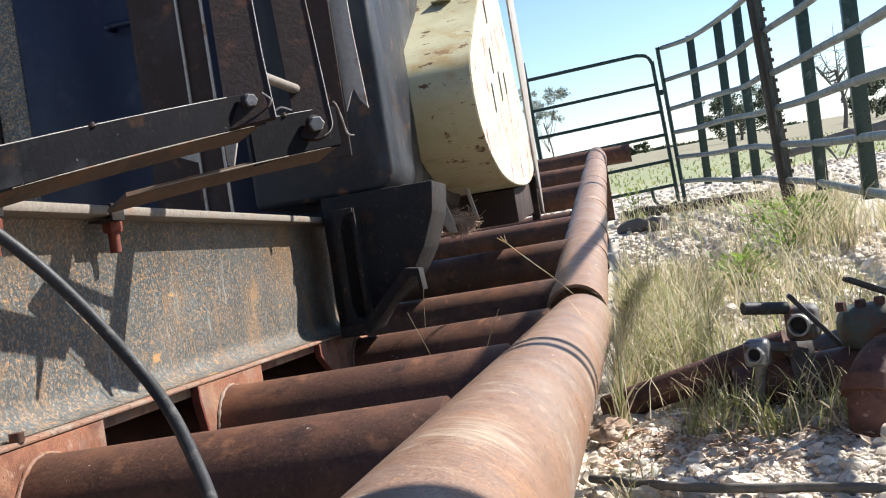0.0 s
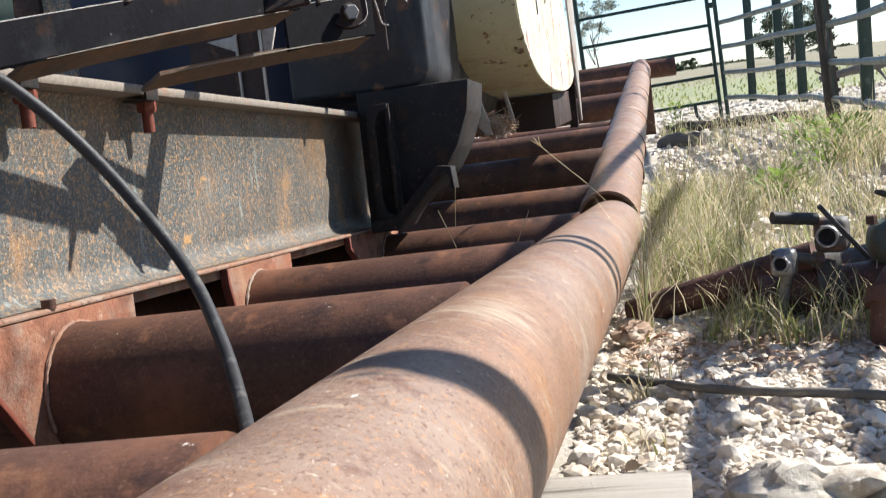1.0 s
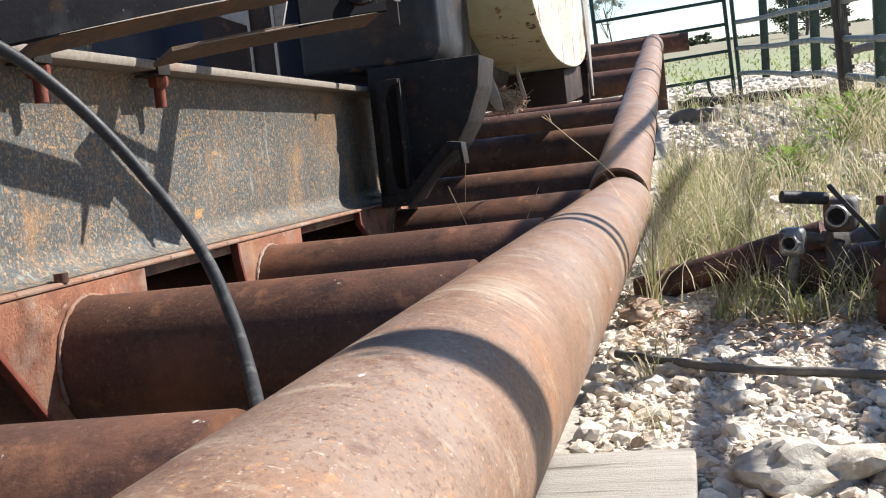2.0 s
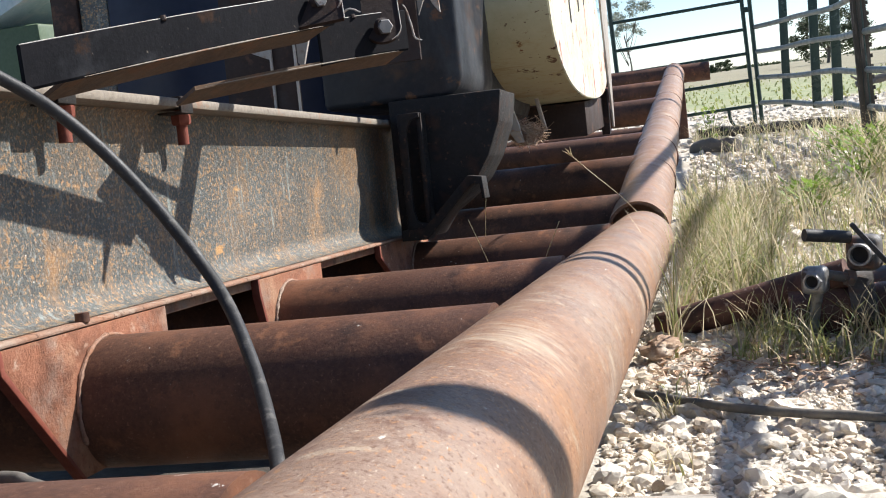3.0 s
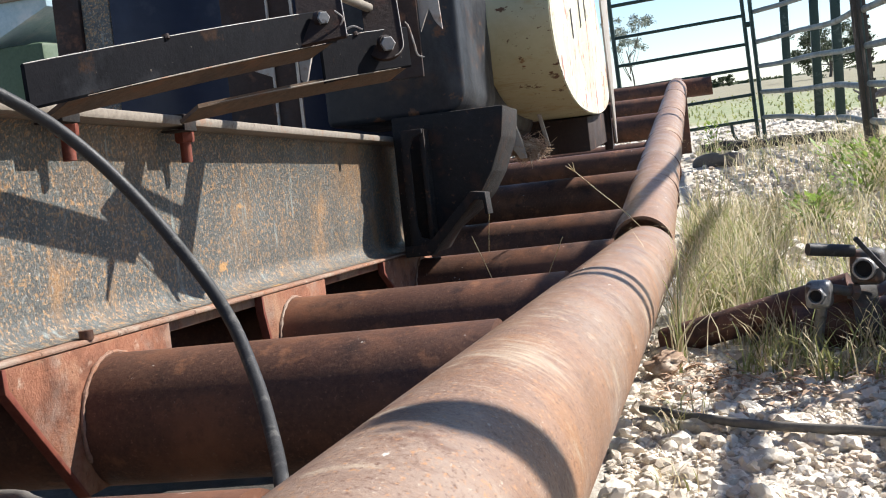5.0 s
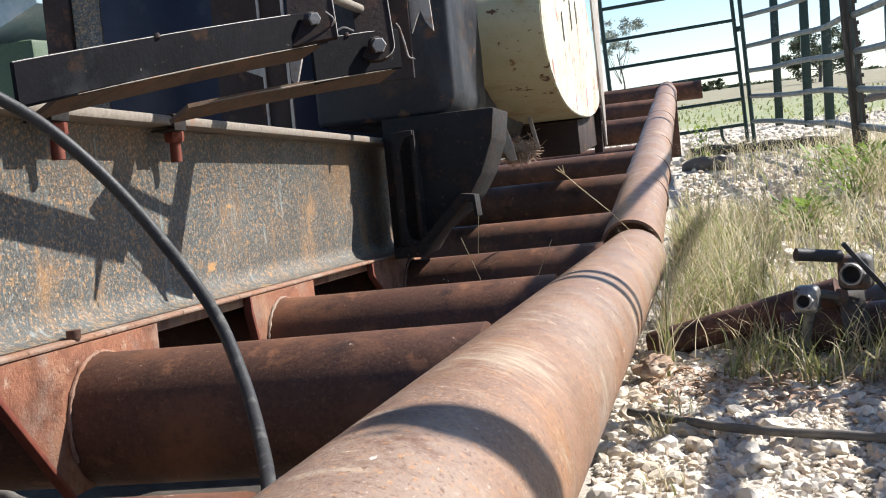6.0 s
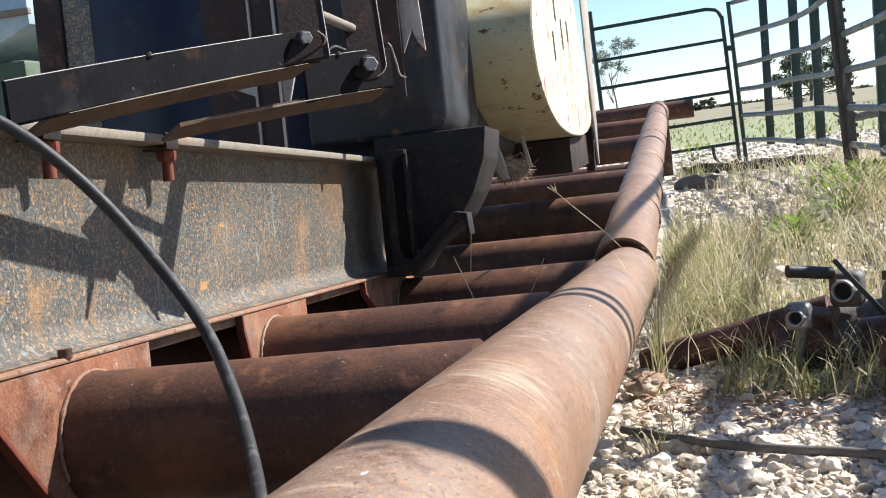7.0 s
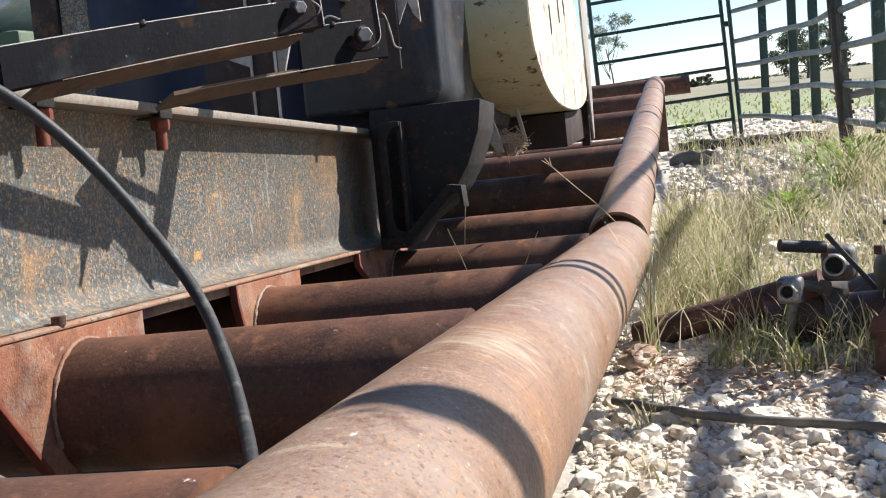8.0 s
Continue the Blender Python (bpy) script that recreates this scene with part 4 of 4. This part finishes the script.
part("elbow", tube(elb, 0.052, 24), BROWN_PIPE, vp, "red-brown pipe elbow", 50)
part("flange_ring", straight((0.417, 2.535, 0.085), (0.425, 2.55, 0.115), 0.064, 28, 2), BROWN_PIPE, vp)
part("flange_ring", straight((0.49, 2.625, 0.147), (0.515, 2.64, 0.15), 0.064, 28, 2), BROWN_PIPE, vp)
part("clamp", straight((0.30, 2.87, 0.085), (0.36, 2.865, 0.09), 0.075, 28, 2), IRON, vp)

# ---------------------------------------------------------------- rocks
rng = random.Random(11)
for c, s, lab, mt in (((-0.155, 2.74, 0.03), 0.075, "tawny broken rock beside the pipe", TAWNY), ((0.13, 1.66, 0.02), 0.16, "pale flat limestone rock", ROCK), ((0.47, 2.45, 0.02), 0.09, "pale limestone rock by the fittings", STONE),
                  ((0.30, 1.55, 0.02), 0.07, "pale limestone rock in the gravel", ROCK), ((0.05, 2.02, 0.01), 0.055, "pale limestone rock in the gravel", ROCK), ((-0.10, 1.78, 0.01), 0.065, "pale limestone rock in the gravel", ROCK), ((-0.13, 2.40, 0.015), 0.05, "grey limestone rock under the hose end", ROCK)):
    t = bmesh.new()
    bmesh.ops.create_icosphere(t, subdivisions=4, radius=0.5)
    off = Vector((rng.uniform(0, 50), 0, 0))
    for v in t.verts:
        q = v.co * (1 + 0.55 * noise.noise(v.co * 2.2 + off) + 0.22 * noise.noise(v.co * 6 + off) + 0.09 * noise.noise(v.co * 15 + off))
        v.co = Vector(c) + Vector((q.x * 1.2, q.y, q.z * 0.62)) * s
    single("rock", t, mt, lab, "rock", c, angle=28)

# ---------------------------------------------------------------- gravel
vs, fs = [], []


def add_stone(x, y, s, sub):
    t = bmesh.new()
    bmesh.ops.create_icosphere(t, subdivisions=sub, radius=0.5)
    turn = Euler((rng.uniform(-0.5, 0.5), rng.uniform(-0.5, 0.5), rng.uniform(0, 6.3))).to_matrix()
    sx, sy, sz = rng.uniform(0.8, 1.35), rng.uniform(0.65, 1.05), rng.uniform(0.45, 0.8)
    off = Vector((rng.uniform(0, 99), rng.uniform(0, 99), 0))
    c = Vector((x, y, ground_height(x, y) + s * rng.uniform(0.02, 0.22)))
    n = len(vs)
    for v in t.verts:
        k = 1 + 0.62 * noise.noise(v.co * 2.6 + off)
        vs.append(tuple(c + turn @ Vector((v.co.x * sx * k, v.co.y * sy * k, v.co.z * sz * k)) * s))
    fs.extend([[w.index + n for w in f.verts] for f in t.faces])
    t.free()


for _ in range(3000):
    x, y = rng.uniform(-0.24, 0.95), 1.15 + 2.0 * rng.random() ** 0.9
    add_stone(x, y, 0.016 + 0.036 * rng.random() ** 2.2, 2)
for _ in range(16000):
    x, y = rng.uniform(-0.24, 0.80), 1.15 + 2.0 * rng.random() ** 0.9
    add_stone(x, y, 0.007 + 0.016 * rng.random() ** 1.5, 1)
for _ in range(6500):
    x, y = rng.uniform(-0.15, 1.35), rng.uniform(3.1, 9.5)
    if rng.random() < 0.35 + 0.5 * noise.noise(Vector((x * 1.2, y * 0.8, 9))) + (0.35 if y > 6 else 0):
        add_stone(x, y, 0.02 + 0.05 * rng.random() ** 2, 1)
for _ in range(3500):
    x, y = rng.uniform(-3.2, 4.5), rng.uniform(9.0, 21)
    add_stone(x, y, 0.03 + 0.06 * rng.random() ** 2, 1)
for _ in range(500):
    x, y = rng.uniform(-2.4, -0.34), rng.uniform(5.0, 12)
    add_stone(x, y, 0.02 + 0.05 * rng.random() ** 2, 1)
for _ in range(3500):
    x, y = rng.uniform(-0.2, 1.2), rng.uniform(-2.0, 1.2)
    add_stone(x, y, 0.012 + 0.04 * rng.random() ** 2.2, 1)
tagged(new("gravel", joined("gravel", vs, fs, STONE)), "loose pale limestone gravel", "gravel", kind="stuff")


# ---------------------------------------------------------------- grass
def blades(name, spots, mat, label, category):
    """spots: (x, y, length, lean direction, lean amount, width)."""
    vs, fs = [], []
    for x, y, l, az, lean, w in spots:
        z = ground_height(x, y) - 0.005
        d = Vector((math.cos(az), math.sin(az), 0))
        s = Vector((-math.sin(az + 0.6), math.cos(az + 0.6), 0)) * w
        n = len(vs)
        for i in range(5):
            t = i / 4
            p = Vector((x, y, z)) + d * l * lean * t * t + Vector((0, 0, l * (t - 0.42 * lean * t * t * t)))
            k = (1 - t) ** 0.7
            vs += [tuple(p - s * k), tuple(p + s * k)]
        fs += [(n + 2 * i, n + 2 * i + 1, n + 2 * i + 3, n + 2 * i + 2) for i in range(4)]
    return tagged(new(name, joined(name, vs, fs, mat, True)), label, category, kind="stuff")


rng = random.Random(21)
green, dry = [], []


def clump(cx, cy, rad, n, l0, l1, dryness, lean=(0.15, 1.1), w=0.0021):
    for _ in range(n):
        a, r = rng.uniform(0, 6.3), rad * math.sqrt(rng.random())
        x, y = cx + r * math.cos(a), cy + r * math.sin(a)
        if x < -0.147 and y > 0 and y < 12.9:
            x = -0.147 + rng.random() * 0.04
        row = (x, y, rng.uniform(l0, l1), rng.uniform(0, 6.3), rng.uniform(*lean), w * rng.uniform(0.7, 1.5) * (1 + 0.05 * y))
        (dry if rng.random() < dryness else green).append(row)


for _ in range(34):                                   # along the rail
    clump(rng.uniform(-0.13, 0.12), rng.uniform(3.0, 5.3), 0.10, 52, 0.10, 0.32, 0.5)
for _ in range(44):                                   # open patch
    clump(rng.uniform(-0.05, 0.75), rng.uniform(3.2, 6.2), 0.14, 50, 0.07, 0.24, 0.6)
for _ in range(10):                                   # round the fittings
    clump(rng.uniform(-0.10, 0.42), rng.uniform(2.60, 3.0), 0.07, 42, 0.06, 0.21, 0.55, w=0.0019)
for _ in range(7):
    clump(rng.uniform(0.05, 0.30), rng.uniform(2.55, 2.72), 0.05, 18, 0.05, 0.15, 0.3, w=0.0024)
for _ in range(60):                                   # thinner beyond
    clump(rng.uniform(-0.1, 1.6), rng.uniform(5.8, 12.5), 0.22, 34, 0.06, 0.30, 0.75)
for _ in range(26):                                   # under the fence
    clump(1.25 + rng.uniform(-0.3, 0.3), rng.uniform(5.5, 9.8), 0.16, 44, 0.12, 0.48, 0.8)
for _ in range(5):
    clump(rng.uniform(-0.14, -0.08), rng.uniform(1.9, 2.4), 0.05, 12, 0.04, 0.10, 0.6)
for y in (2.85, 3.1, 3.35):                           # between the rungs
    clump(rng.uniform(-0.7, -0.45), y, 0.10, 14, 0.20, 0.42, 0.6)
clump(-0.6, 3.0, 0.12, 16, 0.25, 0.45, 0.7)
for _ in range(16):                                   # long bleached stalks
    clump(rng.uniform(-0.10, 0.65), rng.uniform(2.9, 5.5), 0.14, 9, 0.26, 0.46, 1.0, (0.3, 1.3), 0.0016)
blades("grass", green, BLADE, "wiry grey-green grass growing through gravel", "grass")
blades("dry_grass", dry, STRAW, "dry straw-coloured grass stalks", "grass")
tufts = []
for _ in range(2200):
    y = 20 + 38 * rng.random() ** 1.3
    tufts.append((rng.uniform(-0.25, 0.30) * y, y, rng.uniform(0.04, 0.16), rng.uniform(0, 6.3), rng.uniform(0.3, 0.9), 0.010 + 0.0006 * y))
blades("pasture_tufts", tufts, BLADE, "grey-green tufts of pasture grass beyond the fence", "grass")


def weed(c, n, high, spread, seed):
    r = random.Random(seed)
    vs, fs = [], []
    for _ in range(n):
        h = high * r.random() ** 0.7
        a = r.uniform(0, 6.3)
        p = Vector(c) + Vector((math.cos(a), math.sin(a), 0)) * spread * r.random() ** 0.6 + Vector((0, 0, h))
        d = Vector((math.cos(a) + r.uniform(-0.6, 0.6), math.sin(a) + r.uniform(-0.6, 0.6), r.uniform(0.1, 0.9))).normalized()
        l = r.uniform(0.03, 0.075)
        s = d.cross(Vector((0, 0, 1))).normalized() * l * 0.17
        k = len(vs)
        vs += [tuple(p), tuple(p + d * l * 0.45 + s), tuple(p + d * l), tuple(p + d * l * 0.45 - s)]
        fs.append((k, k + 1, k + 2, k + 3))
    w = thing("weed", c, "bright green leafy weed in the gravel", "weed", "weeds")
    me = joined("leaves", [tuple(Vector(v) - Vector(c)) for v in vs], fs, WEED)
    ob = new("leaves", me)
    ob.parent = w
    for q in range(7):
        a = q * 0.9
        part("stem", tube([Vector(c), Vector(c) + Vector((math.cos(a) * spread * 0.6, math.sin(a) * spread * 0.6, high * 0.8))], [0.004, 0.0015], 6), BLADE, w)


weed((0.80, 6.5, 0), 420, 0.30, 0.26, 1)
weed((0.42, 5.2, 0), 200, 0.16, 0.14, 2)
weed((0.98, 7.2, 0), 260, 0.24, 0.22, 3)
weed((0.02, 11.6, 0), 160, 0.34, 0.14, 4)

# long seed stalk leaning over the rungs
st = thing("seed_stalk", (-0.2, 4.0, 0.2), "pale dry grass seed head on a long stalk", "seed stalk")
line = smooth_path([(-0.429, 3.6, 0.47), (-0.379, 3.72, 0.397), (-0.31, 3.86, 0.304), (-0.244, 3.95, 0.208)], 8)
part("stalk", tube(line, 0.0013, 6), STRAW, st)
for tip in [(-0.451, 3.55, 0.494), (-0.441, 3.55, 0.5), (-0.427, 3.55, 0.502)]:
    part("spikelet", tube([Vector(line[0]), Vector(tip)], [0.0022, 0.0008], 6), STRAW, st)
for x, y, h, dx in ((-0.72, 3.45, 0.46, 0.04), (-0.62, 3.2, 0.34, -0.08), (-0.55, 3.3, 0.30, 0.10)):
    s2 = thing("seed_stalk", (x, y, 0), "thin dry grass stalk between the rungs", "seed stalk")
    part("stalk", tube(smooth_path([(x, y, 0), (x + dx * 0.3, y, h * 0.5), (x + dx, y, h)], 6), [0.0012] * 13, 5), STRAW, s2)

# log lying at the gate, low debris
dl = thing("dead_limb", (3.4, 20.0, 0.0), "dark fallen tree limb lying beyond the fence", "fallen limb")
part("limb", tube(smooth_path([(2.45, 20.2, 0.20), (2.9, 20.1, 0.27), (3.5, 20.0, 0.36), (4.4, 19.9, 0.45), (6.2, 19.6, 0.62)], 6), [0.05 + 0.0035 * k for k in range(25)], 10, wobble=0.4), BARK, dl)
for x, z, dx, dz in ((2.6, 0.22, -0.25, 0.14), (2.75, 0.25, -0.18, -0.16), (3.3, 0.33, 0.2, -0.33), (3.9, 0.40, -0.3, -0.38), (4.6, 0.47, 0.25, -0.45), (5.6, 0.55, -0.2, -0.55)):
    part("branch", tube([(x, 20.05, z), (x + dx * 0.6, 20.0, z + dz * 0.5), (x + dx, 19.95, z + dz)], [0.035, 0.024, 0.012], 7), BARK, dl)
lg = straight((-0.1, 12.2, 0.05), (1.35, 11.9, 0.05), 0.05, 12, 20, wobble=0.7)
single("fallen_log", lg, POST_WOOD, "dark weathered fallen log by the gate", "log", (0.6, 12, 0))
lg = straight((-0.14, 10.2, 0.05), (0.22, 9.9, 0.05), 0.06, 12, 10, wobble=0.7)
single("fallen_log", lg, BARK, "short dark log beside the pipe", "log", (0.1, 10, 0))


# ---------------------------------------------------------------- trees
def tree(c, high, wide, n, mat, seed, label, crown_low=0.35, leaf=0.16, limbs=9, gaps=0.0):
    r = random.Random(seed)
    t = thing("tree", c, label, "tree", "trees beyond the yard")
    c = Vector(c)
    bm = tube(smooth_path([c, c + Vector((0.03 * high, 0, 0.25 * high)), c + Vector((-0.02 * high, 0, 0.6 * high))], 5), [high * (0.011 if mat is HAZE_LEAF else 0.035 if n else 0.024) * (1 - 0.05 * k) for k in range(11)], 8)
    tips = []
    for k in range(limbs):
        a = k * 2.4 + r.uniform(-0.3, 0.3)
        z0 = r.uniform(0.25, 0.6) * high
        rad = wide * r.uniform(0.25, 0.5)
        tip = c + Vector((math.cos(a) * rad, math.sin(a) * rad, high * r.uniform(crown_low + 0.12, 0.95)))
        mid = c.lerp(tip, 0.5) + Vector((0, 0, z0 * 0.35))
        tube(smooth_path([c + Vector((0, 0, z0)), mid, tip], 4), [high * (0.005 if mat is HAZE_LEAF else 0.016 if n else 0.011) * (1 - 0.1 * q) for q in range(9)], 6, bm)
        tips.append(tip)
        if not n:
            for _ in range(7):
                e = mid.lerp(tip, r.uniform(0.1, 1))
                d = Vector((r.gauss(0, 1), r.gauss(0, 1), r.uniform(0, 1.2))).normalized() * high * r.uniform(0.08, 0.2)
                tube([e, e + d * 0.5 + Vector((0, 0, 0.02 * high)), e + d], [high * 0.004, high * 0.0025, high * 0.001], 5, bm)
    part("trunk", bm, BARK, t)
    if n:
        vs, fs = [], []
        lobes = [r.choice(tips) + Vector((r.gauss(0, 1), r.gauss(0, 1), r.gauss(0, 0.8))) * wide * 0.09 for _ in range(max(14, n // 90))]
        for _ in range(n):
            e = r.choice(lobes)
            q = Vector((r.gauss(0, 1), r.gauss(0, 1), r.gauss(0, 0.7))) * wide * 0.045
            p = e + q
            d = Vector((r.gauss(0, 1), r.gauss(0, 1), r.gauss(0, 1))).normalized()
            s = d.orthogonal().normalized() * leaf * r.uniform(0.4, 0.9)
            d = d * leaf * r.uniform(0.6, 1.3)
            k = len(vs)
            vs += [tuple(p - d - c), tuple(p + s - c), tuple(p + d - c), tuple(p - s - c)]
            fs.append((k, k + 1, k + 2, k + 3))
        ob = new("crown", joined("crown", vs, fs, mat))
        ob.parent = t
    return t


def on(k, y):
    """A place on the ground in the direction k (across for each metre ahead)."""
    return (k * y, y, ground_height(k * y, y) - 0.05)


tree(on(0.101, 95), 3.7, 5.6, 9000, LEAF, 3, "broad dark green oak in the pasture", 0.15, 0.10, 18)
tree(on(0.186, 62), 5.3, 3.6, 0, LEAF, 5, "bare grey dead tree in the pasture", 0.4, 0.1, 13)
tree(on(0.212, 88), 2.6, 4.0, 5000, LEAF, 7, "dark green oak behind the dead tree", 0.1, 0.10, 12)
tree(on(0.245, 80), 2.6, 4.5, 5000, LEAF, 8, "dark green oak by the field edge", 0.1, 0.10, 12)
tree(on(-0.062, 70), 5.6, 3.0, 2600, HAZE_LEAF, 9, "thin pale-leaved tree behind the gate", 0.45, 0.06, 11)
tree(on(0.0145, 150), 1.2, 3.0, 2500, LEAF, 10, "low round bush on the horizon", 0.0, 0.12, 9)
vs, fs = [], []
for _ in range(5200):                                  # far hedge line
    x = rng.uniform(-150, 190)
    y = 330 + rng.uniform(0, 60)
    hgt = 0.4 + 2.2 * noise.noise(Vector((x / 14, 0, 2)))
    p = Vector((x, y, 0.6 + rng.random() * max(0.4, hgt)))
    d = Vector((rng.gauss(0, 1), rng.gauss(0, 1), rng.gauss(0, 1))).normalized()
    s = d.orthogonal().normalized() * rng.uniform(0.5, 1.0)
    d = d * rng.uniform(0.6, 1.3)
    k = len(vs)
    vs += [tuple(p - d), tuple(p + s), tuple(p + d), tuple(p - s)]
    fs.append((k, k + 1, k + 2, k + 3))
tagged(new("far_trees", joined("far_trees", vs, fs, LEAF)), "low line of distant trees on the horizon", "trees", kind="stuff")

# dead leaves and litter
rng = random.Random(77)
vs, fs = [], []
for _ in range(700):
    x, y = rng.uniform(-0.17, 0.45), rng.gauss(2.62, 0.13)
    p = Vector((x, y, ground_height(x, y) + rng.uniform(0.008, 0.03)))
    a = rng.uniform(0, 6.3)
    d = Vector((math.cos(a), math.sin(a), rng.uniform(-0.3, 0.5))) * rng.uniform(0.008, 0.022)
    s = d.cross(Vector((0, 0, 1))).normalized() * d.length * rng.uniform(0.12, 0.45)
    k = len(vs)
    vs += [tuple(p - d), tuple(p + s + Vector((0, 0, 0.004))), tuple(p + d), tuple(p - s + Vector((0, 0, 0.004)))]
    fs.append((k, k + 1, k + 2, k + 3))
tagged(new("leaf_litter", joined("leaf_litter", vs, fs, TAWNY)), "brown dead leaves and straw litter on gravel", "litter", kind="stuff")
